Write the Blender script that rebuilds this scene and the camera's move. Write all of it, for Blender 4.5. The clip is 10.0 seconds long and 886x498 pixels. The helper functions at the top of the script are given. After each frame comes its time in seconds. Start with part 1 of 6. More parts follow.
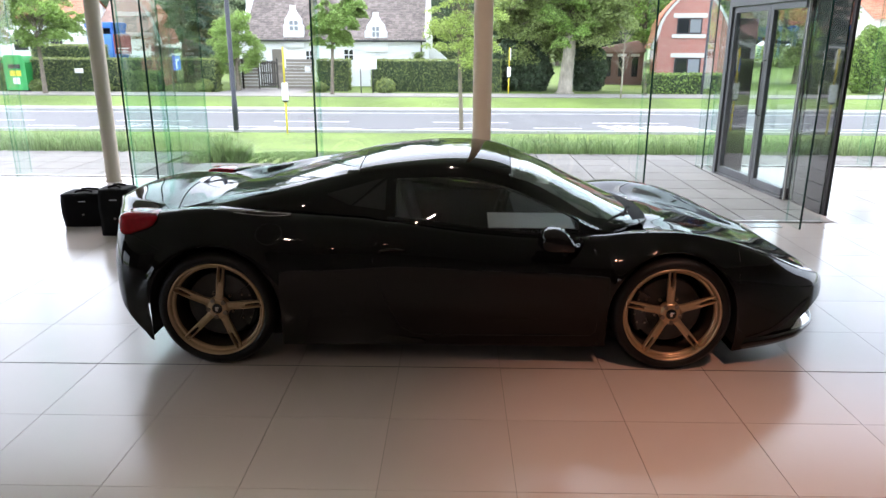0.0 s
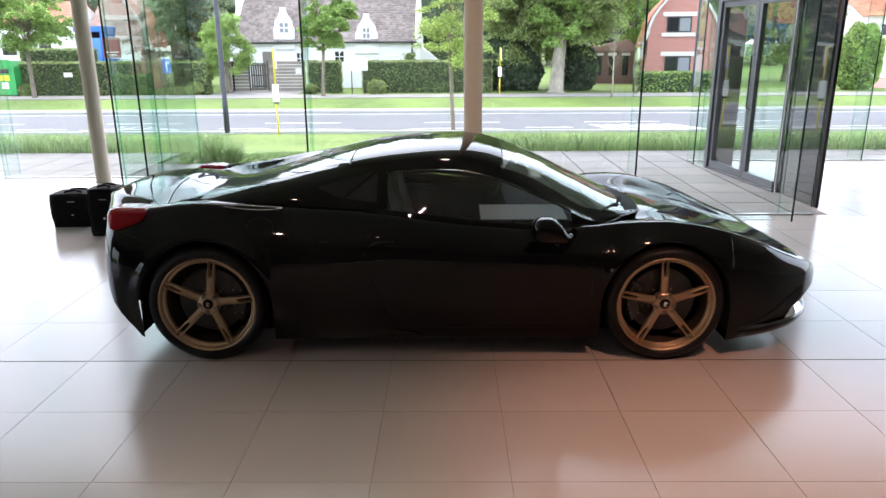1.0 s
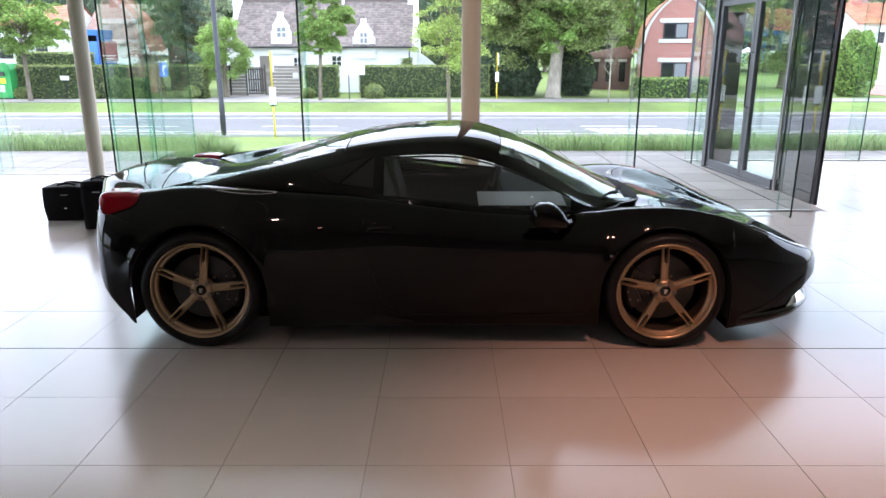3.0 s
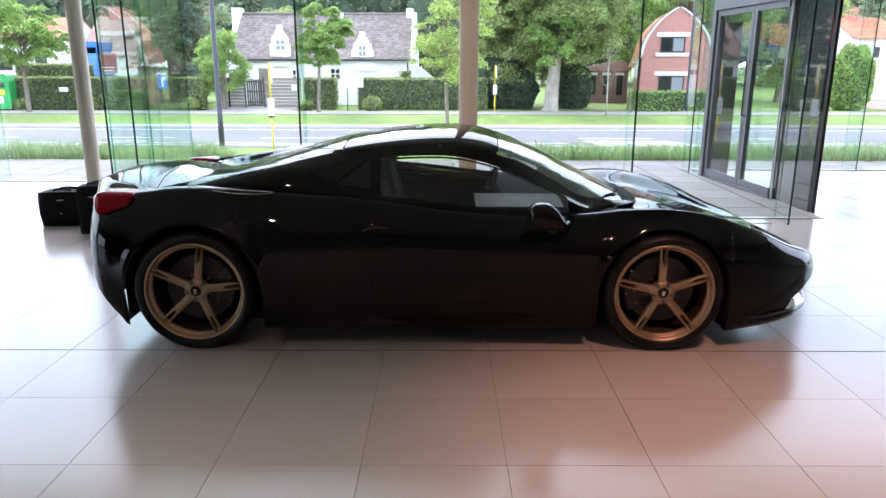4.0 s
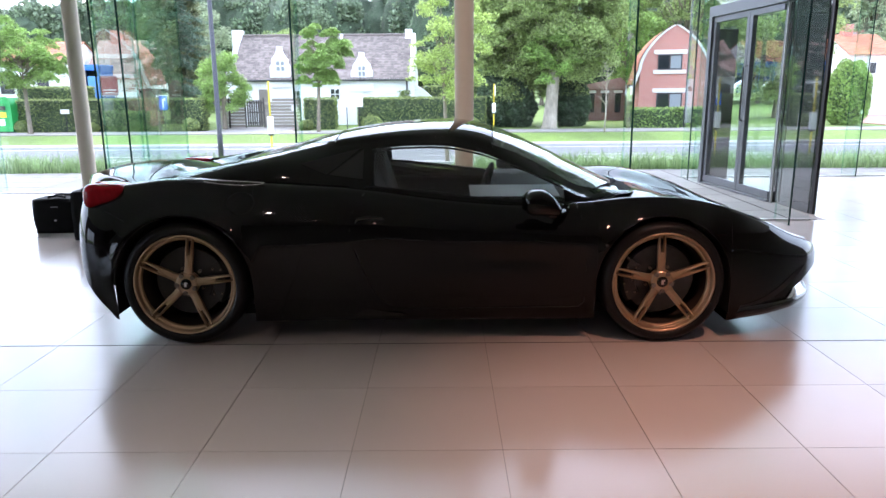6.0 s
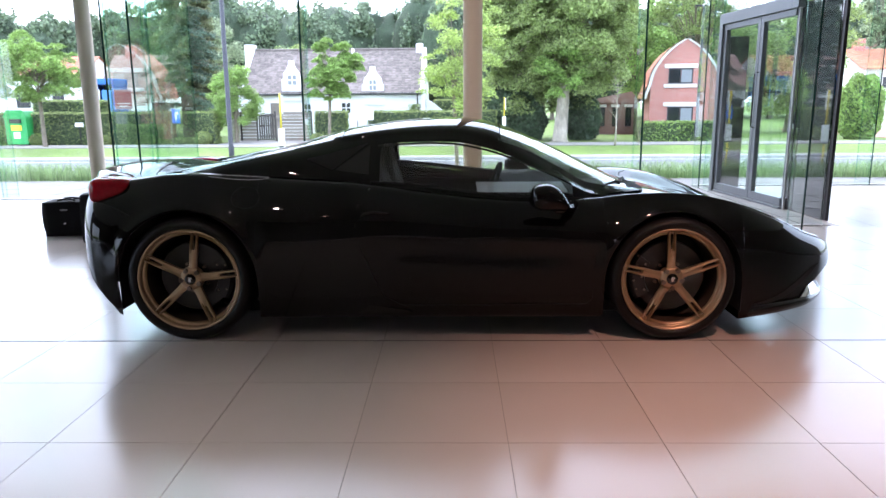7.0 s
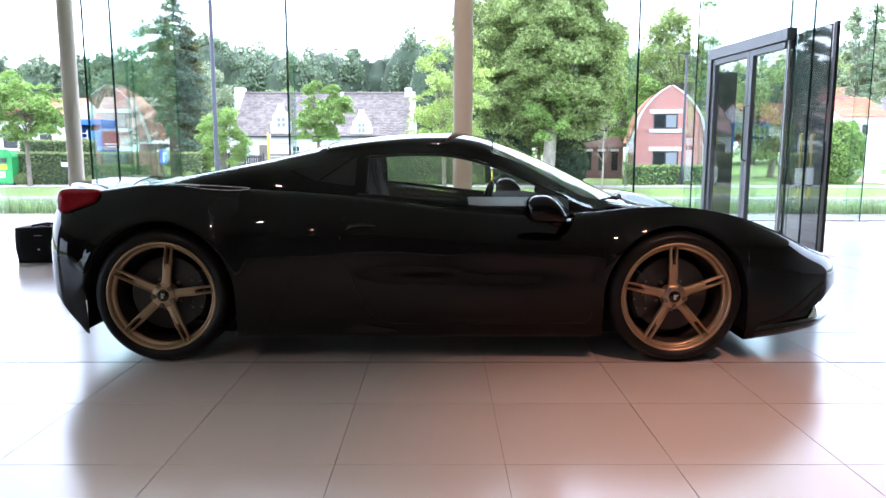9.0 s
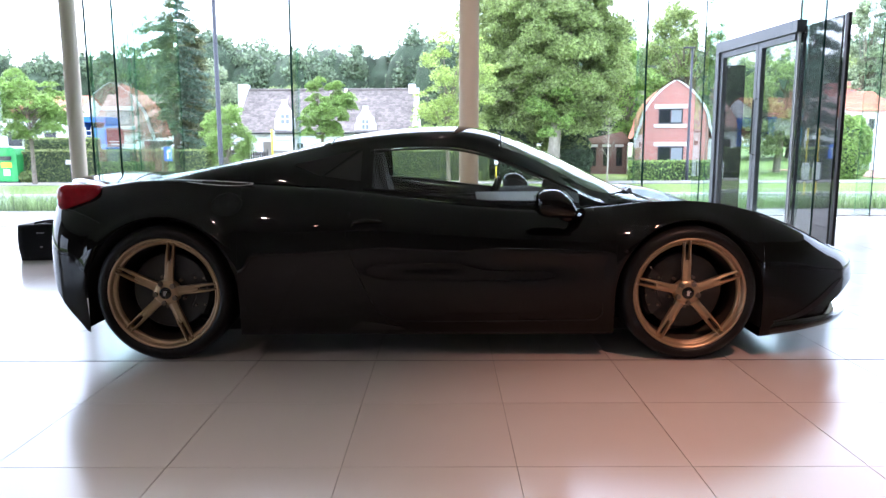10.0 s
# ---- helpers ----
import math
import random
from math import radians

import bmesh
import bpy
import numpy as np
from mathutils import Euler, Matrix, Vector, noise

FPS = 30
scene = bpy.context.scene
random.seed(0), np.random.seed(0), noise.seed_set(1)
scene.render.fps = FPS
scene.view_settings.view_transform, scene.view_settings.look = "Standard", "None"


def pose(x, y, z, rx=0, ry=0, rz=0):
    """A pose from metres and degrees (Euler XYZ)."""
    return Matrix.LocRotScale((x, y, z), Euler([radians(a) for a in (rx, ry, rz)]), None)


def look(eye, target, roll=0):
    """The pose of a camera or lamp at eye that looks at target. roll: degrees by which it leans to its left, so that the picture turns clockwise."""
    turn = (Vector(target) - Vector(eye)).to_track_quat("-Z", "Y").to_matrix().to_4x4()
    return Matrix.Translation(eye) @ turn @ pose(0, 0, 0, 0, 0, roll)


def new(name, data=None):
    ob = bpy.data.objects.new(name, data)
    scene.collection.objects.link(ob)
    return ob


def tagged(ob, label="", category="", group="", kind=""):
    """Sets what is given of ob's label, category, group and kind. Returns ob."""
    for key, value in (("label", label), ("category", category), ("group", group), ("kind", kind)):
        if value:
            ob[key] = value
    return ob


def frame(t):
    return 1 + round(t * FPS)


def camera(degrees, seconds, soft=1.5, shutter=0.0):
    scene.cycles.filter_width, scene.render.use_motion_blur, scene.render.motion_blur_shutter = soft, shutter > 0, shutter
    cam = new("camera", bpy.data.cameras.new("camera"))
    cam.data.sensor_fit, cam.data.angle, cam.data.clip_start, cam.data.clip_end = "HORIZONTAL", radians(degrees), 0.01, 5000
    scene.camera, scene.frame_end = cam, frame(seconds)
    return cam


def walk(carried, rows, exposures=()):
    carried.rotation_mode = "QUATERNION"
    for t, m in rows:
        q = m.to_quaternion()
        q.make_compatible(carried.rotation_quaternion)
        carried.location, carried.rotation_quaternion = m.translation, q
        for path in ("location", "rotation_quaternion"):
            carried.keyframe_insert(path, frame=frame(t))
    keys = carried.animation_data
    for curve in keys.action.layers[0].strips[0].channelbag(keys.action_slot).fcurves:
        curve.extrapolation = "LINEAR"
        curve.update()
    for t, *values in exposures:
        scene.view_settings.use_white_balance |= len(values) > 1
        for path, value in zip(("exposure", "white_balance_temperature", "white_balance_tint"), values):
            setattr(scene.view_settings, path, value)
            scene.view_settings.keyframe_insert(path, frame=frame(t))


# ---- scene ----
cam = camera(64.4, 10.0)
PATH = [
    (0, (0.327, -3.809, 1.850), (0.293, -1.890, 1.287), 0.21),
    (0.5, (0.332, -3.800, 1.819), (0.308, -1.883, 1.250), -0.21),
    (1, (0.333, -3.802, 1.792), (0.318, -1.882, 1.233), -0.33),
    (1.5, (0.332, -3.789, 1.763), (0.327, -1.864, 1.220), -0.30),
    (2, (0.329, -3.780, 1.731), (0.331, -1.855, 1.186), -0.08),
    (2.5, (0.327, -3.779, 1.697), (0.320, -1.855, 1.151), -0.12),
    (4, (0.334, -3.769, 1.588), (0.335, -1.834, 1.083), 0.13),
    (4.5, (0.340, -3.767, 1.554), (0.339, -1.825, 1.073), -0.33),
    (5, (0.346, -3.772, 1.514), (0.350, -1.828, 1.044), -0.25),
    (5.5, (0.358, -3.759, 1.460), (0.365, -1.813, 0.996), -0.36),
    (7, (0.392, -3.723, 1.294), (0.361, -1.765, 0.887), -0.39),
    (7.5, (0.401, -3.704, 1.232), (0.370, -1.744, 0.838), -0.07),
    (8, (0.410, -3.671, 1.176), (0.378, -1.706, 0.805), 0.27),
    (8.5, (0.396, -3.608, 1.131), (0.379, -1.635, 0.806), 0.55),
    (9, (0.375, -3.546, 1.103), (0.380, -1.566, 0.820), 0.05),
    (9.5, (0.362, -3.508, 1.092), (0.362, -1.527, 0.811), -0.13),
    (10, (0.358, -3.469, 1.089), (0.351, -1.491, 0.796), -0.19),
]
walk(cam, [(t, look(e, g, r)) for t, e, g, r in PATH], exposures=[(0, 2.95, 6500, 22.5), (4.5, 3.08, 6020, 24.5), (7.0, 3.21, 5900, 24), (10, 3.46, 5860, 23.5)])

# ---- world, sun, lamps ----
world = bpy.data.worlds.new("sky")
scene.world = world
world.use_nodes = True
wn = world.node_tree
sky = wn.nodes.new("ShaderNodeTexSky")
sky.sky_type, sky.sun_disc = "NISHITA", False
sky.sun_elevation, sky.sun_rotation = radians(55), radians(-25)
sky.air_density, sky.dust_density, sky.ozone_density = 1.0, 3.0, 1.0
veil = wn.nodes.new("ShaderNodeMixRGB")  # thin even cloud before the blue sky
veil.inputs[0].default_value, veil.inputs[2].default_value = 0.8, (3.6, 3.88, 4.3, 1)
wn.links.new(sky.outputs[0], veil.inputs[1])
wn.links.new(veil.outputs[0], wn.nodes["Background"].inputs[0])
wn.nodes["Background"].inputs[1].default_value = 0.15

sun = new("sun", bpy.data.lights.new("sun", "SUN"))
sun.data.energy, sun.data.angle, sun.data.color = 0.5, radians(40), (1.0, 0.97, 0.93)
sun.matrix_world = look((-14.5, 31.2, 49.1), (0, 0, 0))


# ---- materials ----
def shade(name, colour, rough=0.5, metal=0.0, spots=(0.0, 5.0), grain=(0.0, 60.0), bump=0.0, bump_scale=80.0,
          random_amount=0.0, island=False, coat=0.0, rough_var=0.0, spec=0.5, stretch=(1, 1, 1)):
    """A surface with a coarse and a fine variation of its colour, a fine relief and, for loose pieces, a shade of their own."""
    m = bpy.data.materials.new(name)
    m.use_nodes = True
    t = m.node_tree
    b = t.nodes["Principled BSDF"]
    b.inputs["Roughness"].default_value, b.inputs["Metallic"].default_value = rough, metal
    b.inputs["Coat Weight"].default_value, b.inputs["Coat Roughness"].default_value = coat, 0.03
    b.inputs["Specular IOR Level"].default_value = spec
    co = t.nodes.new("ShaderNodeNewGeometry")
    at = t.nodes.new("ShaderNodeMapping")
    at.inputs["Scale"].default_value = stretch
    t.links.new(co.outputs["Position"], at.inputs[0])
    col = t.nodes.new("ShaderNodeRGB")
    col.outputs[0].default_value = (*colour, 1)
    out = col.outputs[0]

    def vary(fac, amount, out):
        low = t.nodes.new("ShaderNodeMapRange")
        low.inputs["From Min"].default_value, low.inputs["From Max"].default_value = 0.25, 0.75
        low.inputs["To Min"].default_value, low.inputs["To Max"].default_value = 1 - amount, 1 + amount
        t.links.new(fac, low.inputs[0])
        mul = t.nodes.new("ShaderNodeVectorMath")
        mul.operation = "SCALE"
        t.links.new(out, mul.inputs[0])
        t.links.new(low.outputs[0], mul.inputs["Scale"])
        return mul.outputs[0]

    for amount, scale in (spots, grain):
        if amount:
            n = t.nodes.new("ShaderNodeTexNoise")
            n.inputs["Scale"].default_value, n.inputs["Detail"].default_value = scale, 4
            t.links.new(at.outputs[0], n.inputs["Vector"])
            out = vary(n.outputs[0], amount, out)
    if random_amount:
        if island:
            out = vary(co.outputs["Random Per Island"], random_amount, out)
        else:
            info = t.nodes.new("ShaderNodeObjectInfo")
            out = vary(info.outputs["Random"], random_amount, out)
    t.links.new(out, b.inputs["Base Color"])
    if rough_var:
        n = t.nodes.new("ShaderNodeTexNoise")
        n.inputs["Scale"].default_value = 3.0
        t.links.new(at.outputs[0], n.inputs["Vector"])
        r = t.nodes.new("ShaderNodeMapRange")
        r.inputs["To Min"].default_value, r.inputs["To Max"].default_value = rough - rough_var, rough + rough_var
        t.links.new(n.outputs[0], r.inputs[0])
        t.links.new(r.outputs[0], b.inputs["Roughness"])
    if bump:
        n = t.nodes.new("ShaderNodeTexNoise")
        n.inputs["Scale"].default_value, n.inputs["Detail"].default_value = bump_scale, 5
        t.links.new(at.outputs[0], n.inputs["Vector"])
        bm = t.nodes.new("ShaderNodeBump")
        bm.inputs["Strength"].default_value, bm.inputs["Distance"].default_value = bump, 0.01
        t.links.new(n.outputs[0], bm.inputs["Height"])
        t.links.new(bm.outputs[0], b.inputs["Normal"])
    return m


def glass(name, tint, gloss=0.08, rough=0.0):
    """Clear sheet glass: tinted passage, and a mirror image that grows towards a grazing view, the same from both sides."""
    m = bpy.data.materials.new(name)
    m.use_nodes = True
    t = m.node_tree
    t.nodes.remove(t.nodes["Principled BSDF"])
    a, g, mix, lw, p5, mr = (t.nodes.new("ShaderNode" + k) for k in ("BsdfTransparent", "BsdfGlossy", "MixShader", "LayerWeight", "Math", "MapRange"))
    a.inputs[0].default_value, g.inputs[0].default_value = (*tint, 1), (1, 1, 1, 1)
    g.inputs["Roughness"].default_value, lw.inputs[0].default_value = rough, 0.5
    p5.operation = "POWER"
    p5.inputs[1].default_value = 3.8
    mr.inputs["To Min"].default_value, mr.inputs["To Max"].default_value = gloss, 1.0
    t.links.new(lw.outputs["Facing"], p5.inputs[0])
    t.links.new(p5.outputs[0], mr.inputs[0])
    t.links.new(mr.outputs[0], mix.inputs[0])
    t.links.new(a.outputs[0], mix.inputs[1])
    t.links.new(g.outputs[0], mix.inputs[2])
    t.links.new(mix.outputs[0], t.nodes["Material Output"].inputs[0])
    return m


def glow(name, colour, strength):
    m = bpy.data.materials.new(name)
    m.use_nodes = True
    b = m.node_tree.nodes["Principled BSDF"]
    b.inputs["Base Color"].default_value = (*colour, 1)
    b.inputs["Emission Color"].default_value, b.inputs["Emission Strength"].default_value = (*colour, 1), strength
    return m


def leafy(name, colour, amount=0.35):
    """Foliage: every leaf has its own green, and lets some light through."""
    m = shade(name, colour, 0.55, spots=(0.25, 0.7), random_amount=amount, island=True, spec=0.3)
    t = m.node_tree
    b = t.nodes["Principled BSDF"]
    back, mix = t.nodes.new("ShaderNodeBsdfTranslucent"), t.nodes.new("ShaderNodeMixShader")
    mix.inputs[0].default_value = 0.42
    t.links.new(b.inputs["Base Color"].links[0].from_socket, back.inputs[0])
    t.links.new(b.outputs[0], mix.inputs[1])
    t.links.new(back.outputs[0], mix.inputs[2])
    t.links.new(mix.outputs[0], t.nodes["Material Output"].inputs[0])
    return m


def bricked(name, c1, c2, mortar, scale=1.0):
    m = shade(name, c1, 0.85, bump=0.3)
    t = m.node_tree
    b = t.nodes["Principled BSDF"]
    geo = t.nodes.new("ShaderNodeNewGeometry")
    turn = t.nodes.new("ShaderNodeMapping")
    turn.inputs["Rotation"].default_value = (radians(90), 0, 0)
    br = t.nodes.new("ShaderNodeTexBrick")
    br.inputs["Color1"].default_value, br.inputs["Color2"].default_value = (*c1, 1), (*c2, 1)
    br.inputs["Mortar"].default_value = (*mortar, 1)
    br.inputs["Scale"].default_value = scale
    br.inputs["Brick Width"].default_value, br.inputs["Row Height"].default_value = 0.22, 0.075
    br.inputs["Mortar Size"].default_value = 0.008
    t.links.new(geo.outputs["Position"], turn.inputs[0])
    t.links.new(turn.outputs[0], br.inputs["Vector"])
    t.links.new(br.outputs[0], b.inputs["Base Color"])
    return m


TILE = shade("floor_tile", (0.385, 0.335, 0.31), 0.19, spots=(0.03, 1.5), grain=(0.02, 220), random_amount=0.03, rough_var=0.03, spec=0.62)
GROUT = shade("grout", (0.20, 0.18, 0.165), 0.9, grain=(0.15, 90))
PAVER = shade("paving_stone", (0.145, 0.14, 0.136), 0.75, spots=(0.12, 2.5), grain=(0.1, 150), bump=0.15, random_amount=0.1)
PAVER_JOINT = shade("paving_joint", (0.05, 0.049, 0.045), 0.95, grain=(0.2, 60))
CEILING = shade("ceiling_paint", (0.74, 0.74, 0.73), 0.9, spots=(0.03, 0.6))
BACK_WALL = shade("back_wall_paint", (0.30, 0.265, 0.24), 0.8, spots=(0.08, 0.8))
SIDE_WALL = shade("side_wall_paint", (0.42, 0.40, 0.385), 0.85, spots=(0.05, 0.8))
COLUMN = shade("column_paint", (0.42, 0.355, 0.285), 0.7, spots=(0.03, 3), grain=(0.02, 90), spec=0.2)
PANE = glass("facade_glass", (0.86, 0.94, 0.91), 0.08)
RETURN_PANE = glass("return_wall_glass", (0.77, 0.92, 0.87), 0.13)
PANE_EDGE = shade("dark_glass_edge", (0.014, 0.05, 0.042), 0.15, spots=(0.2, 3))
PANE_RIM = glass("pale_glass_edge", (0.55, 0.80, 0.72), 0.1)
ALU = shade("grey_aluminium", (0.125, 0.128, 0.142), 0.4, 0.4, spots=(0.05, 4), grain=(0.05, 200))
ALU_DARK = shade("dark_aluminium", (0.022, 0.021, 0.023), 0.4, 0.3, spots=(0.1, 4))
STEEL = shade("brushed_steel", (0.5, 0.5, 0.5), 0.3, 1.0, grain=(0.08, 300))
PANEL = shade("smoked_mirror_panel", (0.034, 0.036, 0.040), 0.02, spots=(0.06, 3), spec=1.0, coat=0.6)

PAINT = shade("black_car_paint", (0.0026, 0.0024, 0.0024), 0.03, grain=(0.2, 900), spec=0.24)
TRIM = shade("black_trim", (0.008, 0.008, 0.008), 0.45, spots=(0.1, 20))
DARK = shade("black_liner", (0.004, 0.004, 0.004), 0.9, spots=(0.2, 20))
CARBON = shade("gloss_black_trim", (0.004, 0.004, 0.004), 0.05, spots=(0.2, 60))
CAR_GLASS = glass("car_glass", (0.86, 0.88, 0.85), 0.05)
SCREEN = glass("windscreen_glass", (0.42, 0.47, 0.45), 0.07)
# Bronze darkened to paint the shade deep inside the wheel.
BARREL_SHADE = shade("shaded_bronze_barrel", (0.035, 0.026, 0.019), 0.6, 0.3, spots=(0.1, 10))
NUT = shade("dull_wheel_nut", (0.20, 0.165, 0.135), 0.35, 0.8, spots=(0.1, 20))
BRONZE = shade("bronze_wheel_paint", (0.40, 0.28, 0.17), 0.33, 0.75, spots=(0.05, 8), grain=(0.08, 500))
RUBBER = shade("tyre_rubber", (0.0045, 0.0045, 0.0048), 0.45, spots=(0.15, 15), grain=(0.15, 250), bump=0.1, spec=0.25)
DISC = shade("brake_disc", (0.05, 0.05, 0.05), 0.5, 0.6, spots=(0.1, 20), grain=(0.1, 300))
CALIPER = shade("black_caliper", (0.012, 0.012, 0.012), 0.3, spots=(0.1, 20))
CHROME = shade("polished_metal", (0.75, 0.75, 0.76), 0.12, 1.0, spots=(0.03, 30))
RED = shade("red_lamp", (0.26, 0.004, 0.010), 0.12, spots=(0.15, 40), spec=0.3)
LENS = shade("headlamp_lens", (0.018, 0.019, 0.021), 0.05, spots=(0.3, 25), coat=1.0)
LEATHER = shade("dark_leather", (0.009, 0.0087, 0.0087), 0.8, spots=(0.15, 12), grain=(0.2, 300), bump=0.2, spec=0.2)
SHEET = shade("pale_sheet", (0.40, 0.41, 0.43), 0.5, spots=(0.04, 9))
BAG = shade("black_bag_cloth", (0.005, 0.005, 0.0053), 0.75, spots=(0.2, 12), grain=(0.25, 400), bump=0.3, bump_scale=300, spec=0.12)

LAWN = shade("lawn", (0.11, 0.17, 0.028), 0.9, spots=(0.28, 0.45), grain=(0.4, 9), bump=0.6, bump_scale=40)
ASPHALT = shade("asphalt", (0.105, 0.107, 0.115), 0.85, spots=(0.1, 0.35), grain=(0.2, 60), stretch=(0.3, 1, 1))
FOOTPATH = shade("footpath", (0.22, 0.205, 0.19), 0.9, spots=(0.12, 0.6), grain=(0.15, 20))
KERB = shade("kerb_concrete", (0.40, 0.395, 0.38), 0.85, spots=(0.1, 2), grain=(0.1, 60))
LINE = shade("road_paint", (0.6, 0.6, 0.59), 0.7, spots=(0.12, 1.5), grain=(0.15, 30))
BRICK_PATH = shade("red_clinker", (0.36, 0.19, 0.15), 0.9, spots=(0.12, 1), grain=(0.15, 20))
WHITEWASH = shade("white_render", (0.80, 0.80, 0.79), 0.9, spots=(0.05, 1.0), grain=(0.04, 40))
ROOF_TILE = shade("brown_roof_tile", (0.17, 0.14, 0.127), 0.85, spots=(0.25, 0.9), grain=(0.25, 12), random_amount=0.22, island=True)
RED_TILE = shade("orange_roof_tile", (0.42, 0.15, 0.085), 0.85, spots=(0.15, 0.8), grain=(0.2, 9), random_amount=0.15, island=True)
BRICK = bricked("pink_red_brick", (0.50, 0.17, 0.13), (0.40, 0.13, 0.10), (0.52, 0.42, 0.38))
BRICK_DARK = bricked("dark_red_brick", (0.20, 0.085, 0.065), (0.16, 0.07, 0.055), (0.30, 0.26, 0.24))
STONE = shade("pale_stone_trim", (0.68, 0.68, 0.65), 0.8, spots=(0.06, 2))
WINDOW = shade("dark_window_glass", (0.02, 0.023, 0.026), 0.05, spots=(0.2, 2))
FRAME_WHITE = shade("white_window_frame", (0.78, 0.78, 0.77), 0.5)
FRAME_DARK = shade("dark_window_frame", (0.03, 0.03, 0.034), 0.5)
CURTAIN = shade("net_curtain", (0.26, 0.28, 0.30), 0.9, grain=(0.15, 20))
WOOD = shade("weathered_boards", (0.26, 0.225, 0.19), 0.85, spots=(0.2, 2), grain=(0.2, 30), random_amount=0.15, stretch=(0.2, 1, 3))
WOOD_DARK = shade("dark_gate_wood", (0.07, 0.062, 0.056), 0.8, spots=(0.2, 2), grain=(0.2, 30))
POLE_GREY = shade("grey_blue_pole", (0.04, 0.041, 0.052), 0.5, 0.2, spots=(0.06, 3))
YELLOW = shade("yellow_pole_paint", (0.75, 0.58, 0.03), 0.5, spots=(0.06, 4))
WHITE_SIGN = shade("white_sign", (0.78, 0.78, 0.78), 0.5, spots=(0.03, 4))
BLUE = shade("blue_sign", (0.03, 0.17, 0.62), 0.45, spots=(0.05, 4))
GREEN_BOX = shade("green_container_paint", (0.02, 0.36, 0.09), 0.45, spots=(0.08, 2))
BARK = shade("bark", (0.20, 0.165, 0.125), 0.9, spots=(0.3, 2), grain=(0.35, 12), bump=0.8, bump_scale=14, stretch=(1, 1, 0.3))
BARK_PALE = shade("pale_bark", (0.34, 0.30, 0.24), 0.9, spots=(0.3, 2), grain=(0.3, 9), bump=0.8, bump_scale=9, stretch=(1, 1, 0.3))
LEAF_LIME = leafy("lime_green_leaves", (0.37, 0.47, 0.14))
LEAF_FRESH = leafy("fresh_green_leaves", (0.28, 0.41, 0.12))
LEAF_MID = leafy("green_leaves", (0.29, 0.365, 0.135))
LEAF_DARK_CORE = leafy("dark_leaves_and_core_shade", (0.085, 0.13, 0.075))
LEAF_FIR = leafy("blue_green_needles", (0.13, 0.19, 0.135))
# Greyed green: the haze of distance is mixed into the leaf colour.
LEAF_HAZED = leafy("far_hazed_leaves", (0.20, 0.26, 0.165))
LEAF_OLIVE = leafy("olive_needles", (0.20, 0.215, 0.11))
LEAF_PALE = leafy("pale_grey_green_leaves", (0.36, 0.42, 0.27))
TAN_TILE = shade("faded_brown_roof_tile", (0.33, 0.215, 0.18), 0.85, spots=(0.15, 0.8), grain=(0.2, 9), random_amount=0.15, island=True)
# Near-black green: the shade between far leaves, put into the colour.
LEAF_GAP_SHADE = shade("crown_gap_shade", (0.045, 0.068, 0.038), 0.9, spots=(0.4, 0.5), grain=(0.4, 2.0), bump=1.0, bump_scale=1.2)
LEAF_HEDGE = leafy("hedge_leaves", (0.275, 0.335, 0.125))
GRASS = leafy("tall_grass", (0.21, 0.31, 0.13))


# ---- making meshes ----
def mesh_of(name, verts, faces, mats, smooth=False, index=None):
    me = bpy.data.meshes.new(name)
    me.from_pydata([tuple(v) for v in verts], [], [tuple(f) for f in faces])
    for m in mats if isinstance(mats, (list, tuple)) else [mats]:
        me.materials.append(m)
    if index is not None:
        me.polygons.foreach_set("material_index", index)
    if smooth:
        me.polygons.foreach_set("use_smooth", [True] * len(me.polygons))
    me.update()
    return me


def put(name, me, parent=None, label="", m=None):
    ob = new(name, me)
    if m is not None:
        ob.matrix_basis = m
    if parent is not None:
        ob.parent = parent
    return tagged(ob, label)


def part(name, bm, material, parent, label="", smooth=False, m=None):
    me = bpy.data.meshes.new(name)
    bmesh.ops.recalc_face_normals(bm, faces=bm.faces)
    bm.to_mesh(me)
    bm.free()
    for k in material if isinstance(material, (list, tuple)) else [material]:
        me.materials.append(k)
    if smooth:
        me.polygons.foreach_set("use_smooth", [True] * len(me.polygons))
    return put(name, me, parent, label, m)


def thing(name, label, category, group="", kind="", m=None):
    ob = new(name)
    ob.empty_display_size = 0.2
    if m is not None:
        ob.matrix_basis = m
    return tagged(ob, label, category, group, kind)


def boxes(*specs, bevel=0.0):
    """A bmesh of boxes, each by its lowest and highest corner."""
    bm = bmesh.new()
    for (x0, y0, z0), (x1, y1, z1) in specs:
        v = [bm.verts.new(p) for p in ((x0, y0, z0), (x1, y0, z0), (x1, y1, z0), (x0, y1, z0), (x0, y0, z1), (x1, y0, z1), (x1, y1, z1), (x0, y1, z1))]
        for f in ((0, 3, 2, 1), (4, 5, 6, 7), (0, 1, 5, 4), (1, 2, 6, 5), (2, 3, 7, 6), (3, 0, 4, 7)):
            bm.faces.new([v[i] for i in f])
    if bevel:
        bmesh.ops.bevel(bm, geom=bm.edges[:], offset=bevel, segments=2, affect="EDGES", profile=0.6)
    return bm


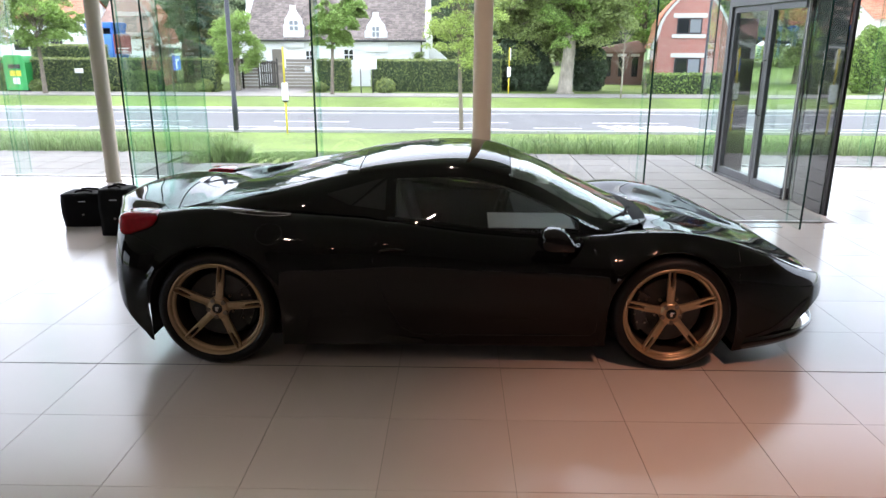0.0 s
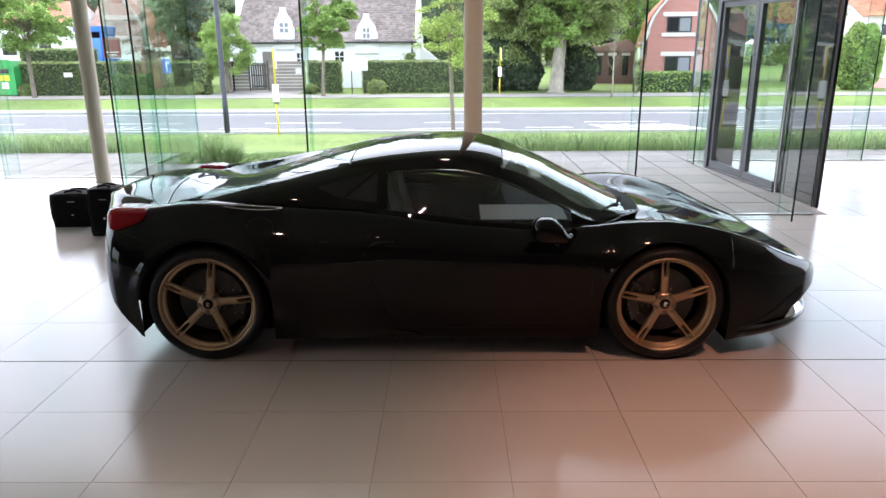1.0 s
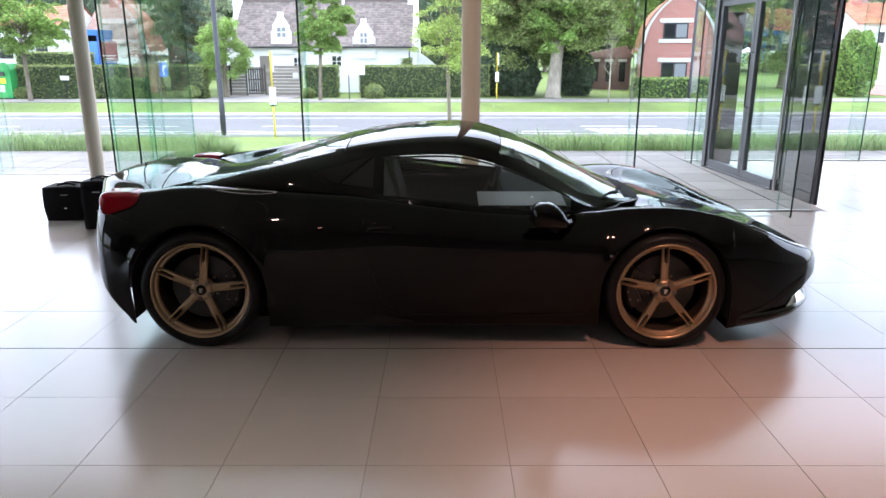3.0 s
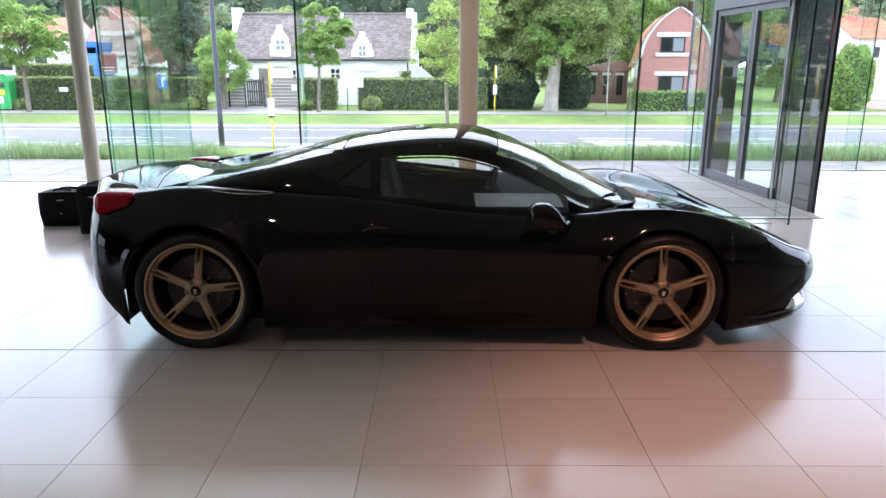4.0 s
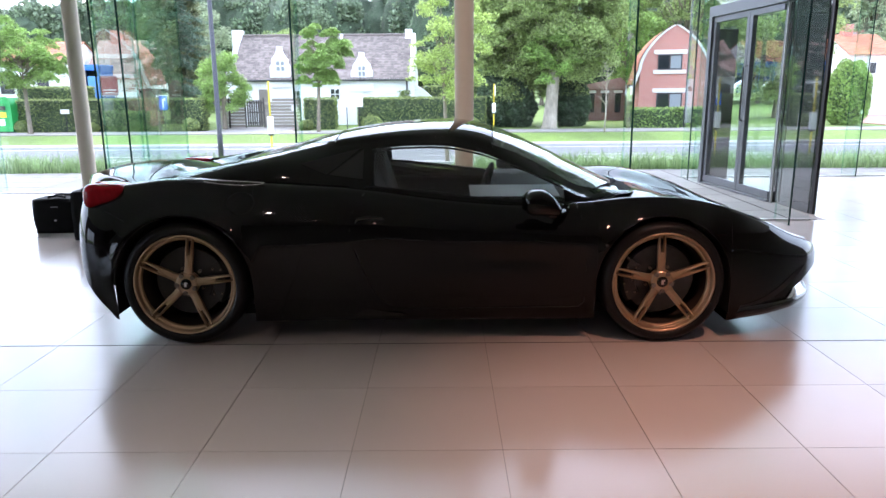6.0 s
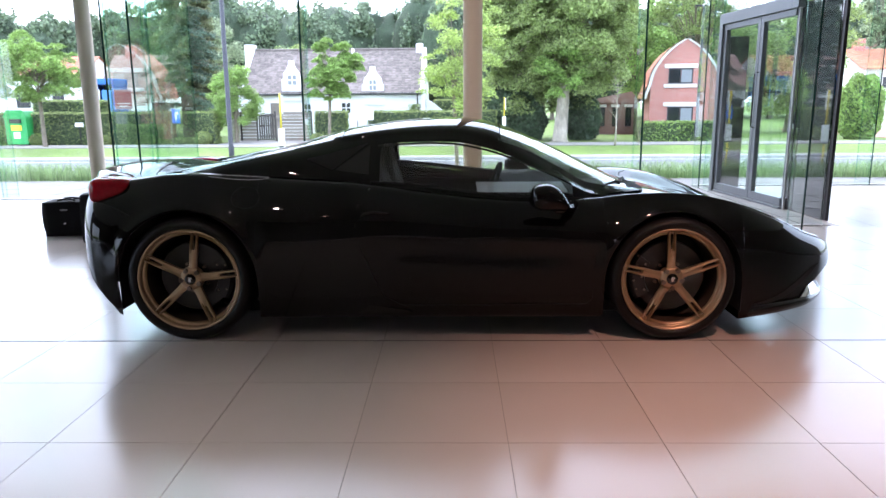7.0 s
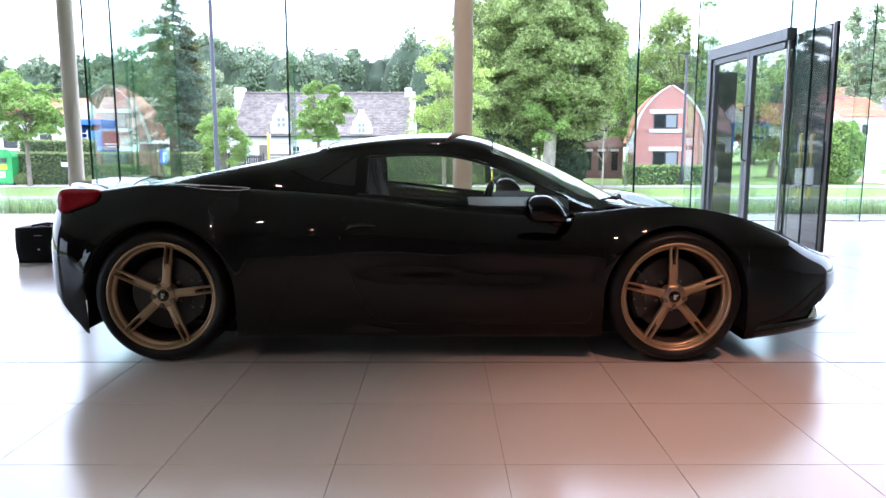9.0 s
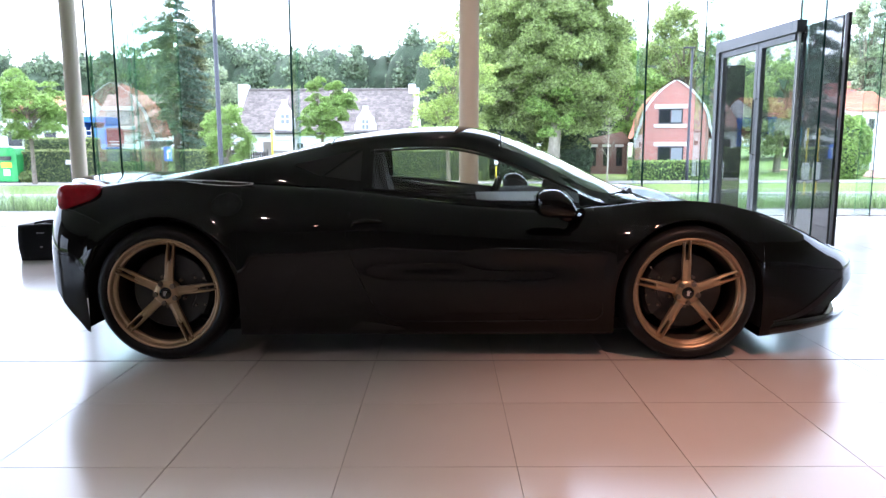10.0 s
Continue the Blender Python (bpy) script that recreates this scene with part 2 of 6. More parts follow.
def slab(a, b, z0, z1, thick):
    """An upright slab that stands on the line from a to b."""
    d = Vector((b[0] - a[0], b[1] - a[1]))
    n = Vector((-d.y, d.x)).normalized() * thick / 2
    bm = bmesh.new()
    low = [bm.verts.new((p[0] + s * n.x, p[1] + s * n.y, z0)) for p, s in ((a, -1), (b, -1), (b, 1), (a, 1))]
    top = [bm.verts.new((v.co.x, v.co.y, z1)) for v in low]
    bm.faces.new(low[::-1]), bm.faces.new(top)
    for i in range(4):
        bm.faces.new((low[i], low[(i + 1) % 4], top[(i + 1) % 4], top[i]))
    return bm


def tube(points, radius, sides=10, bm=None, caps=True):
    """A round bar along points; radius: one number, or one for each point."""
    bm = bm or bmesh.new()
    pts = [Vector(p) for p in points]
    rad = radius if isinstance(radius, (list, tuple)) else [radius] * len(pts)
    rings = []
    up = Vector((0.13, 0.21, 1)).normalized()
    for i, p in enumerate(pts):
        d = (pts[min(i + 1, len(pts) - 1)] - pts[max(i - 1, 0)]).normalized()
        u = d.cross(up)
        u = (u if u.length > 0.05 else d.cross(Vector((1, 0, 0)))).normalized()
        w = d.cross(u)
        rings.append([bm.verts.new(p + rad[i] * (math.cos(a) * u + math.sin(a) * w)) for a in (math.tau * k / sides for k in range(sides))])
    for a, b in zip(rings, rings[1:]):
        for k in range(sides):
            bm.faces.new((a[k], a[(k + 1) % sides], b[(k + 1) % sides], b[k]))
    if caps:
        bm.faces.new(rings[0][::-1]), bm.faces.new(rings[-1])
    return bm


def lathe(profile, sides=64, bm=None):
    """Turns a profile of (radius, y) round the y axis."""
    bm = bm or bmesh.new()
    rings = [[bm.verts.new((r * math.cos(a), y, r * math.sin(a))) for a in (math.tau * k / sides for k in range(sides))] for r, y in profile]
    for a, b in zip(rings, rings[1:]):
        for k in range(sides):
            bm.faces.new((a[k], a[(k + 1) % sides], b[(k + 1) % sides], b[k]))
    return bm


def curve(*points):
    """A smooth function through (x, value) points that does not overshoot."""
    p = sorted(points)
    xs, ys = np.array([a for a, _ in p], float), np.array([b for _, b in p], float)
    h, d = np.diff(xs), np.diff(ys) / np.diff(xs)
    s = np.zeros(len(xs))
    s[0], s[-1] = d[0], d[-1]
    for i in range(1, len(xs) - 1):
        if d[i - 1] * d[i] > 0:
            w1, w2 = 2 * h[i] + h[i - 1], h[i] + 2 * h[i - 1]
            s[i] = (w1 + w2) / (w1 / d[i - 1] + w2 / d[i])

    def at(x):
        x = min(max(x, xs[0]), xs[-1])
        i = int(min(max(np.searchsorted(xs, x) - 1, 0), len(h) - 1))
        u = (x - xs[i]) / h[i]
        return float(ys[i] * (1 + 2 * u) * (1 - u) ** 2 + s[i] * h[i] * u * (1 - u) ** 2 + ys[i + 1] * u * u * (3 - 2 * u) + s[i + 1] * h[i] * u * u * (u - 1))
    return at


def leaves(name, centres, size, material, rng, parent=None, label="", flat=0.0, solid=None):
    """Many small folded leaves at the given places, as one mesh."""
    c = np.asarray(centres, float)
    n = len(c)
    a = rng.normal(size=(n, 3))
    a[:, 2] *= 1 - flat
    a /= np.linalg.norm(a, axis=1)[:, None]
    b = np.cross(a, rng.normal(size=(n, 3)) + np.array([0, 0, 2.5 * flat]))
    b /= np.linalg.norm(b, axis=1)[:, None]
    k = np.cross(a, b)
    s = size * rng.uniform(0.6, 1.3, n)[:, None]
    v = np.stack([c - a * s, c + b * s * 0.55 + k * s * 0.15, c + a * s, c - b * s * 0.55 + k * s * 0.15], 1).reshape(-1, 3)
    me = bpy.data.meshes.new(name)
    me.vertices.add(4 * n), me.loops.add(4 * n), me.polygons.add(n)
    me.vertices.foreach_set("co", v.ravel())
    me.loops.foreach_set("vertex_index", np.arange(4 * n))
    me.polygons.foreach_set("loop_start", np.arange(0, 4 * n, 4))
    me.materials.append(material)
    me.update(calc_edges=True)
    return put(name, me, parent, label)


# ---- showroom: structure ----
H = 5.4  # ceiling height
FRONT, LEFT_Y, RIGHT_Y = 3.65, 6.05, 7.3  # the three lines of the glass front
LX, RX = -3.14, 4.28  # the porch lies between these
WX0, WX1, WY0 = -13.2, 13.2, -10.8

floor = tagged(part("floor", boxes(((WX0, WY0, -0.2), (WX1, FRONT, -0.004)), ((WX0, FRONT, -0.2), (LX, LEFT_Y, -0.004)), ((4.3, FRONT, -0.2), (WX1, RIGHT_Y, -0.004))), GROUT, None),
               "large beige polished porcelain floor tiles with thin joints", "floor", kind="structure")
# Beyond the glass it is an unseen canopy, sized to shade the terrace.
ceiling = tagged(part("ceiling", boxes(((WX0, WY0, H), (WX1, LEFT_Y + 0.75, H + 0.2)), ((RX + 0.1, LEFT_Y + 0.75, H), (WX1, RIGHT_Y + 0.1, H + 0.2))), CEILING, None), "plain pale ceiling of the showroom, with an unseen canopy over the terrace", "ceiling", kind="structure")
tagged(part("wall_south", boxes(((WX0, WY0 - 0.2, 0), (WX1, WY0, H))), BACK_WALL, None), "dark painted rear wall of the showroom", "wall", kind="structure")
tagged(part("wall_west", boxes(((WX0 - 0.2, WY0 - 0.2, 0), (WX0, -6.6, H)), ((WX0 - 0.2, -2.0, 0), (WX0, 0.4, H)), ((WX0 - 0.2, -6.6, 3.3), (WX0, -2.0, H))), SIDE_WALL, None), "grey painted side wall of the showroom", "wall", kind="structure")
tagged(part("wall_east", boxes(((WX1, WY0 - 0.2, 0), (WX1 + 0.2, 3.2, H))), SIDE_WALL, None), "grey painted side wall of the showroom", "wall", kind="structure")


def sheet(bm, dark=False):
    """Leaves one clear face to a pane, and its dark edges all round."""
    bm.normal_update()
    big = [f for f in bm.faces if f.calc_area() > 0.3]
    bm.faces.remove(big[0])
    near = min(f.calc_center_median().y for f in bm.faces)
    for f in bm.faces:
        if f.calc_area() < 0.3:
            f.material_index = 2 if dark and f.calc_center_median().y < near + 0.02 and abs(f.normal.z) < 0.5 else 1
    return bm


def glass_wall(name, joints, fins, label):
    """Frameless panes from joint to joint, with upright glass fins at some of the joints."""
    wall = thing(name, label, "glass wall", kind="structure")
    for a, b in zip(joints, joints[1:]):
        d = (Vector(b) - Vector(a)).normalized() * 0.006
        bm = slab((a[0] + d.x, a[1] + d.y), (b[0] - d.x, b[1] - d.y), 0.0, H, 0.016)
        sheet(bm)
        ob = part("pane", bm, [RETURN_PANE if name == "window_3" else PANE, PANE_RIM, PANE_EDGE], wall)
        ob.visible_shadow = False
    for a, b in fins:
        bm = slab(a, b, 0.0, H, 0.019)
        sheet(bm, name != "window_2")
        ob = part("fin", bm, [PANE, PANE_RIM, PANE_EDGE], wall, "upright glass fin with dark green edge")
        ob.visible_shadow = False
    return wall


bays = [-2.75, -1.09, 0.58, 2.25, 3.905]  # the upright joints of the front, 1.67 m apart
glass_wall("window_1", [(LX, FRONT)] + [(x, FRONT) for x in bays] + [(RX, FRONT + 0.02)],
           [((x, 3.33), (x, FRONT - 0.012)) for x in bays] + [((LX + 0.02, FRONT - 0.10), (LX + 0.01, FRONT - 0.014))],
           "frameless glass front of tall panes with upright glass fins")
glass_wall("window_2", [(WX0, LEFT_Y), (-10.95, LEFT_Y), (-9.27, LEFT_Y), (-7.58, LEFT_Y), (-5.9, LEFT_Y), (-4.51, LEFT_Y), (LX, LEFT_Y)],
           [((-5.9, 5.96), (-5.92, 6.35)), ((-7.58, 5.96), (-7.58, 6.35)), ((-3.7, 6.06), (-3.7, 6.42))], "frameless glass front of tall panes")
glass_wall("window_3", [(LX, FRONT + 0.02), (LX, 4.68), (LX, LEFT_Y - 0.02)], [], "glass return wall of the entrance recess")
glass_wall("window_4", [(4.14, RIGHT_Y), (6.83, RIGHT_Y), (9.4, RIGHT_Y), (11.4, RIGHT_Y), (WX1, RIGHT_Y)],
           [((4.11, 6.99), (4.12, 7.31)), ((6.83, 7.25), (6.83, 7.65)), ((9.4, 7.25), (9.4, 7.65))], "frameless glass front of tall panes")
west = thing("window_6", "tall window with dark posts in the side wall", "window", kind="structure")
for y0, y1 in ((-6.6, -5.1), (-5.06, -3.55), (-3.51, -2.0)):
    part("window_frame", boxes(((WX0 - 0.15, y0, 0.0), (WX0 - 0.07, y0 + 0.06, 3.3)), ((WX0 - 0.15, y1 - 0.06, 0.0), (WX0 - 0.07, y1, 3.3)), ((WX0 - 0.15, y0 + 0.06, 0.0), (WX0 - 0.07, y1 - 0.06, 0.07)), ((WX0 - 0.15, y0 + 0.06, 3.2), (WX0 - 0.07, y1 - 0.06, 3.3)), ((WX0 - 0.15, y0 + 0.06, 1.0), (WX0 - 0.07, y1 - 0.06, 1.06))), ALU_DARK, west)
    ob = part("pane", sheet(boxes(((WX0 - 0.118, y0 + 0.06, 0.07), (WX0 - 0.102, y1 - 0.06, 3.2)))), [PANE, PANE_RIM, PANE_EDGE], west)
    ob.visible_shadow = False
glass_wall("window_7", [(WX0, 0.42), (WX0, 2.9), (WX0, LEFT_Y)], [], "glass side wall of the showroom")
glass_wall("window_5", [(WX1, 3.22), (WX1, RIGHT_Y)], [], "glass side wall of the showroom")
for k, (a, b) in enumerate((((WX0, LEFT_Y), (LX, LEFT_Y)), ((4.14, RIGHT_Y), (WX1, RIGHT_Y)), ((LX, FRONT), (RX, FRONT)))):
    tagged(part("trim_%d" % (k + 1), slab(a, b, -0.01, 0.012, 0.05), STEEL, None), "slim metal channel at the foot of the glass", "trim", kind="structure")


tagged(part("trim_4", boxes(((WX0, -0.003, -0.003), (WX1, 0.003, 0.0012))), shade("joint_filler", (0.05, 0.045, 0.042), 0.8, grain=(0.2, 80)), None), "dark movement joint across the tiled floor", "joint", kind="structure")


# ---- the entrance door in its grey frame ----
def entrance_door():
    a, b = Vector((4.225, 6.65)), Vector((4.395, 4.83))
    along = b - a
    m = Matrix.LocRotScale((a.x, a.y, 0), Euler((0, 0, math.atan2(along.y, along.x))), None)
    w = along.length
    door = thing("door_1", "double glass entrance door in a grey aluminium frame", "door", kind="structure", m=m)
    part("door_frame", boxes(((-0.06, -0.06, 0), (0.03, 0.06, 2.34)), ((w - 0.006, -0.012, 0), (w + 0.012, 0.02, 2.34)), ((-0.06, -0.06, 2.34), (w + 0.05, 0.06, 2.48)), ((0.03, -0.05, 0), (w - 0.006, 0.05, 0.025)), bevel=0.004), ALU, door)
    half = w * 0.555
    for x0, x1, stile in ((0.035, half + 0.008, 0.065), (half + 0.014, w - 0.008, 0.022)):
        leaf = part("door_leaf", boxes(((x0, -0.03, 0.03), (x0 + 0.07, 0.03, 2.335)), ((x1 - stile, -0.5 * stile, 0.03), (x1, 0.5 * stile, 2.335)), ((x0 + 0.07, -0.03, 0.03), (x1 - stile, 0.03, 0.13)), ((x0 + 0.07, -0.03, 2.26), (x1 - stile, 0.03, 2.335)), bevel=0.004), ALU, door)
        pane = part("pane", sheet(boxes(((x0 + 0.07, -0.008, 0.13), (x1 - stile, 0.008, 2.26)))), [PANE, PANE_RIM, PANE_EDGE], leaf)
        pane.visible_shadow = False
    part("door_handle", tube([(half + 0.06, -0.04, 0.95), (half + 0.06, -0.09, 0.97), (half + 0.06, -0.09, 1.63), (half + 0.06, -0.04, 1.65)], 0.011, 8), ALU_DARK, leaf, "dark upright bar handle")
    top = part("pane", sheet(boxes(((-0.06, -0.008, 2.485), (w + 0.05, 0.008, H)))), [PANE, PANE_RIM, PANE_EDGE], door, "glass pane over the door")
    top.visible_shadow = False
    side = part("pane", sheet(boxes(((-0.36, -0.008, 0), (-0.07, 0.008, H)))), [PANE, PANE_RIM, PANE_EDGE], door)
    side.visible_shadow = False
    return door


entrance_door()
pier = thing("door_pier", "dark mirror-like glass panel beside the door with a black edge", "door panel")
part("panel", slab((4.445, 4.86), (4.4565, 4.02), 0.0, 2.40, 0.03), PANEL, pier, "dark glossy panel that mirrors the street")
part("edge_profile", boxes(((4.462, 3.955, 0), (4.498, 4.015, 2.415)), bevel=0.004), ALU_DARK, pier, "near-black metal edge profile")
glass_up = part("pane", sheet(slab((4.445, 4.86), (4.4565, 4.02), 2.42, H, 0.016)), [PANE, PANE_RIM, PANE_EDGE], pier, "clear glass above the panel")
glass_up.visible_shadow = False
part("edge_seal", boxes(((4.372, 4.780, 0), (4.395, 4.796, H)), bevel=0.002), SIDE_WALL, pier, "pale upright seal at the glass edge")
tagged(part("door_side_panel", boxes(((4.34, 6.86, 0), (4.655, 6.92, 2.2)), bevel=0.004), PANEL, None), "dark grey upright panel behind the glass door", "panel")
mat_in = thing("floor_grille", "pale metal drain grille let into the paving", "grille")
for k in range(6):
    part("slat", boxes(((3.42, 3.40 + 0.03 * k, 0.0), (3.76, 3.422 + 0.03 * k, 0.006))), STEEL, mat_in)


# ---- columns ----
def column(x, y, r):
    bm = lathe([(r + 0.012, 0), (r + 0.012, 0.012), (r, 0.014), (r, H), (0.0, H)], 40)
    ob = part("column", bm, COLUMN, None, smooth=True, m=pose(x, y, 0, 90))
    return tagged(ob, "slender round cream-painted steel column", "column", "columns of the showroom")


column(0.572, 2.98, 0.088)
column(-4.39, 5.70, 0.096)


# ---- ceiling spotlights behind the camera ----
def spotlight(x, y, aim, energy, colour=(1.0, 0.80, 0.62), cone=40, soft=0.05):
    """A round track spotlight under the ceiling with its warm lamp."""
    z = H - 0.35
    lamp = thing("ceiling_spotlight", "black ceiling spotlight with a warm lamp", "spotlight", "ceiling spotlights", m=pose(x, y, z))
    d = (Vector(aim) - Vector((x, y, z))).normalized()
    part("stem", tube([(0, 0, 0.35), (0, 0, 0.04)], 0.012, 8), TRIM, lamp)
    part("housing", tube([-0.10 * d, 0.0 * d, 0.07 * d], [0.05, 0.06, 0.06], 20), TRIM, lamp, smooth=False)
    part("bulb", tube([0.071 * d, 0.074 * d], 0.022, 16), glow("lamp_glow", (1.0, 0.52, 0.38), 22.0), lamp, "glowing warm lamp face")
    li = new("spot_beam", bpy.data.lights.new("spot_beam", "SPOT"))
    li.data.energy, li.data.spot_size, li.data.spot_blend, li.data.color, li.data.shadow_soft_size = energy, radians(cone), 1.0, colour, soft
    li.matrix_world = look(Vector((x, y, z)) + 0.09 * d, aim)
    return lamp


spotlight(2.2, -2.6, (1.75, -1.15, 0), 115, (1.0, 0.50, 0.32), soft=0.10)
spotlight(0.1, -4.6, (0.57, 2.95, 1.9), 160)
spotlight(-1.6, -4.4, (-1.2, 0.2, 0.4), 10)
spotlight(-0.9, -6.6, (-0.4, -3.0, 0.0), 165, cone=38, soft=0.15)
spotlight(0.3, -8.4, (-0.2, -7.2, 0.0), 120, cone=60)


# ---- luggage beside the car ----
def soft_box(w, d, h, puff=0.025, cuts=7):
    """A stuffed bag: a box whose sides swell and whose edges are round."""
    bm = boxes(((-w / 2, -d / 2, 0), (w / 2, d / 2, h)))
    bmesh.ops.subdivide_edges(bm, edges=bm.edges[:], cuts=cuts, use_grid_fill=True)
    for v in bm.verts:
        p = Vector((2 * v.co.x / w, 2 * v.co.y / d, 2 * v.co.z / h - 1))
        q = p.copy()
        for i in range(3):
            j, k = (i + 1) % 3, (i + 2) % 3
            q[i] = p[i] * math.sqrt(max(0.0, 1 - 0.07 * p[j] ** 2 - 0.07 * p[k] ** 2 + 0.02 * p[j] ** 2 * p[k] ** 2))
        n = noise.noise(v.co * 9) * 0.008
        v.co = Vector((q.x * w / 2, q.y * d / 2, max(0.0, (q.z + 0.93) * h / 1.93))) + q * (puff * 0.2 + n)
        v.co.z = max(v.co.z, 0.0)
    return bm


def holdall(x, y, w, d, h, turn, name="travel_bag", label="black cloth travel bag with carry handles on the floor"):
    bag = thing(name, label, "bag", m=pose(x, y, 0, 0, 0, turn))
    part("body", soft_box(w, d, h), BAG, bag, smooth=True)
    for s in (-1, 1):
        part("handle", tube([(-w * 0.2, s * d * 0.3, h * 0.96), (-w * 0.19, s * d * 0.24, h + 0.012), (0, s * d * 0.16, h + 0.022), (w * 0.19, s * d * 0.24, h + 0.010), (w * 0.2, s * d * 0.3, h * 0.96)], 0.010, 8), BAG, bag, smooth=True)
    part("zip", tube([(-w * 0.46, -d * 0.36, h * 0.93), (0, -d * 0.42, h * 0.985), (w * 0.46, -d * 0.36, h * 0.93)], 0.004, 6), TRIM, bag)
    part("badge", boxes(((-0.035, -d / 2 - 0.012, h * 0.765), (0.035, -d / 2 + 0.004, h * 0.782))), SHEET, bag, "small pale maker's strip")
    part("buckle", boxes(((-0.012, -d / 2 - 0.014, h * 0.36), (0.012, -d / 2 + 0.004, h * 0.40)), bevel=0.003), CHROME, bag)
    return bag


holdall(-3.53, 3.36, 0.43, 0.30, 0.345, 4)
holdall(-3.02, 2.98, 0.30, 0.24, 0.47, 2, "suitcase", "upright black cloth suitcase on the floor")
holdall(-2.68, 3.02, 0.26, 0.20, 0.43, -4, "suitcase", "upright black cloth suitcase behind the car")


# ---- outside: ground, terrace, road ----
LOW = -1.5  # the road
BANK = -1.2  # the ground beyond the verge
slope = curve((-40, -0.25), (7.0, -0.14), (8.35, -0.13), (9.4, -0.22), (12, -0.58), (16.5, -1.2), (21.3, LOW - 0.02), (23.4, LOW - 0.02), (33.9, LOW - 0.02), (36, LOW + 0.15), (38.1, BANK - 0.02), (60, BANK - 0.02), (140, BANK - 0.02), (1600, BANK - 0.02))
ys = [-1600, -300, -60, -20, 0, 5, 6, 6.6, 7.0, 7.5, 8.35, 8.8, 9.4, 10.5, 12, 13.5, 15, 16.5, 18.5, 20.3, 21.3, 22.3, 23.4, 30, 33.9, 35, 36, 37, 38.1, 45, 60, 90, 140, 300, 700, 1600]
xs = [-1600, -300, -90] + list(range(-60, 61, 4)) + [90, 300, 1600]
gv = [(x, y, slope(y) + (0.03 * noise.noise(Vector((x * 0.2, y * 0.3, 0))) if 9.0 < y < 20.4 else 0)) for y in ys for x in xs]
gf = [(j * len(xs) + i, j * len(xs) + i + 1, (j + 1) * len(xs) + i + 1, (j + 1) * len(xs) + i) for j in range(len(ys) - 1) for i in range(len(xs) - 1)]
tagged(put("ground", mesh_of("ground", gv, gf, LAWN, True)), "mown bright green lawn that falls towards the road", "lawn", kind="structure")

paving = tagged(part("pavement_terrace", boxes(((-30, LEFT_Y, -0.3), (-4.05, 8.35, -0.03)), ((-4.05, FRONT, -0.3), (-0.8, 7.28, -0.03)), ((-0.8, FRONT, -0.3), (4.29, 8.35, -0.03)), ((4.29, RIGHT_Y, -0.3), (40, 8.35, -0.03))), PAVER_JOINT, None),
                "grey concrete paving slabs in front of the glass", "paving", kind="structure")

tagged(part("road", boxes(((-400, 23.78, LOW - 0.4), (400, 31.84, LOW - 0.012))), ASPHALT, None), "grey two-lane asphalt road with white markings", "road", kind="structure")
tagged(part("footpath", boxes(((-400, 38.16, LOW - 0.3), (400, 40.98, BANK + 0.02))), FOOTPATH, None), "pale gravel footpath behind the verge", "footpath", kind="structure")
tagged(part("driveway", boxes(((-14.6, 40.98, LOW - 0.3), (-9.2, 46.13, BANK + 0.015))), FOOTPATH, None), "pale paved driveway before the wooden gate", "driveway", kind="structure")
tagged(part("driveway", boxes(((29.4, 40.98, LOW - 0.3), (50, 60.23, BANK + 0.018))), BRICK_PATH, None), "red clinker driveway beside the round shrub", "driveway", kind="structure")
for y0, y1, h in ((23.58, 23.76, 0.09), (31.86, 32.04, 0.12), (33.4, 33.88, 0.05)):
    tagged(part("kerb", boxes(((-300, y0, LOW - 0.3), (300, y1, LOW + h))), KERB, None), "pale concrete kerb along the road", "kerb", kind="structure")
tagged(part("cycle_path", boxes(((-300, 32.04, LOW - 0.3), (300, 33.4, LOW + 0.03))), FOOTPATH, None), "pale concrete cycle path beside the road", "cycle path", kind="structure")

marks = thing("road_markings", "white painted lane lines, islands and hatching on the asphalt", "road marking", kind="structure")
zl = LOW - 0.008
part("edge_line", boxes(((-200, 31.36, zl - 0.003), (200, 31.5, zl))), LINE, marks)
for k in range(-12, 13):
    part("dash", boxes(((k * 7.0 - 0.7, 27.37, zl - 0.003), (k * 7.0 + 2.6, 27.52, zl))), LINE, marks)
for k in range(-16, 17):
    if not -2 < k < 1:
        part("dash", boxes(((k * 4.2 - 0.7, 25.33, zl - 0.003), (k * 4.2 + 1.3, 25.47, zl))), LINE, marks)


def ring(cx, cy, rx, ry, w):
    bm, n = bmesh.new(), 40
    a = [bm.verts.new((cx + rx * math.copysign(abs(math.cos(t)) ** 0.6, math.cos(t)), cy + ry * math.sin(t), zl)) for t in (math.tau * k / n for k in range(n))]
    b = [bm.verts.new((cx + (rx - w) * math.copysign(abs(math.cos(t)) ** 0.6, math.cos(t)), cy + (ry - w) * math.sin(t), zl)) for t in (math.tau * k / n for k in range(n))]
    for k in range(n):
        bm.faces.new((a[k], a[(k + 1) % n], b[(k + 1) % n], b[k]))
    return bm


part("island_line", ring(-5.6, 24.55, 2.2, 0.6, 0.16), LINE, marks)
part("island_line", ring(-12.6, 24.84, 2.0, 0.6, 0.16), LINE, marks)
part("island_line", ring(0.6, 24.65, 2.0, 0.6, 0.16), LINE, marks)
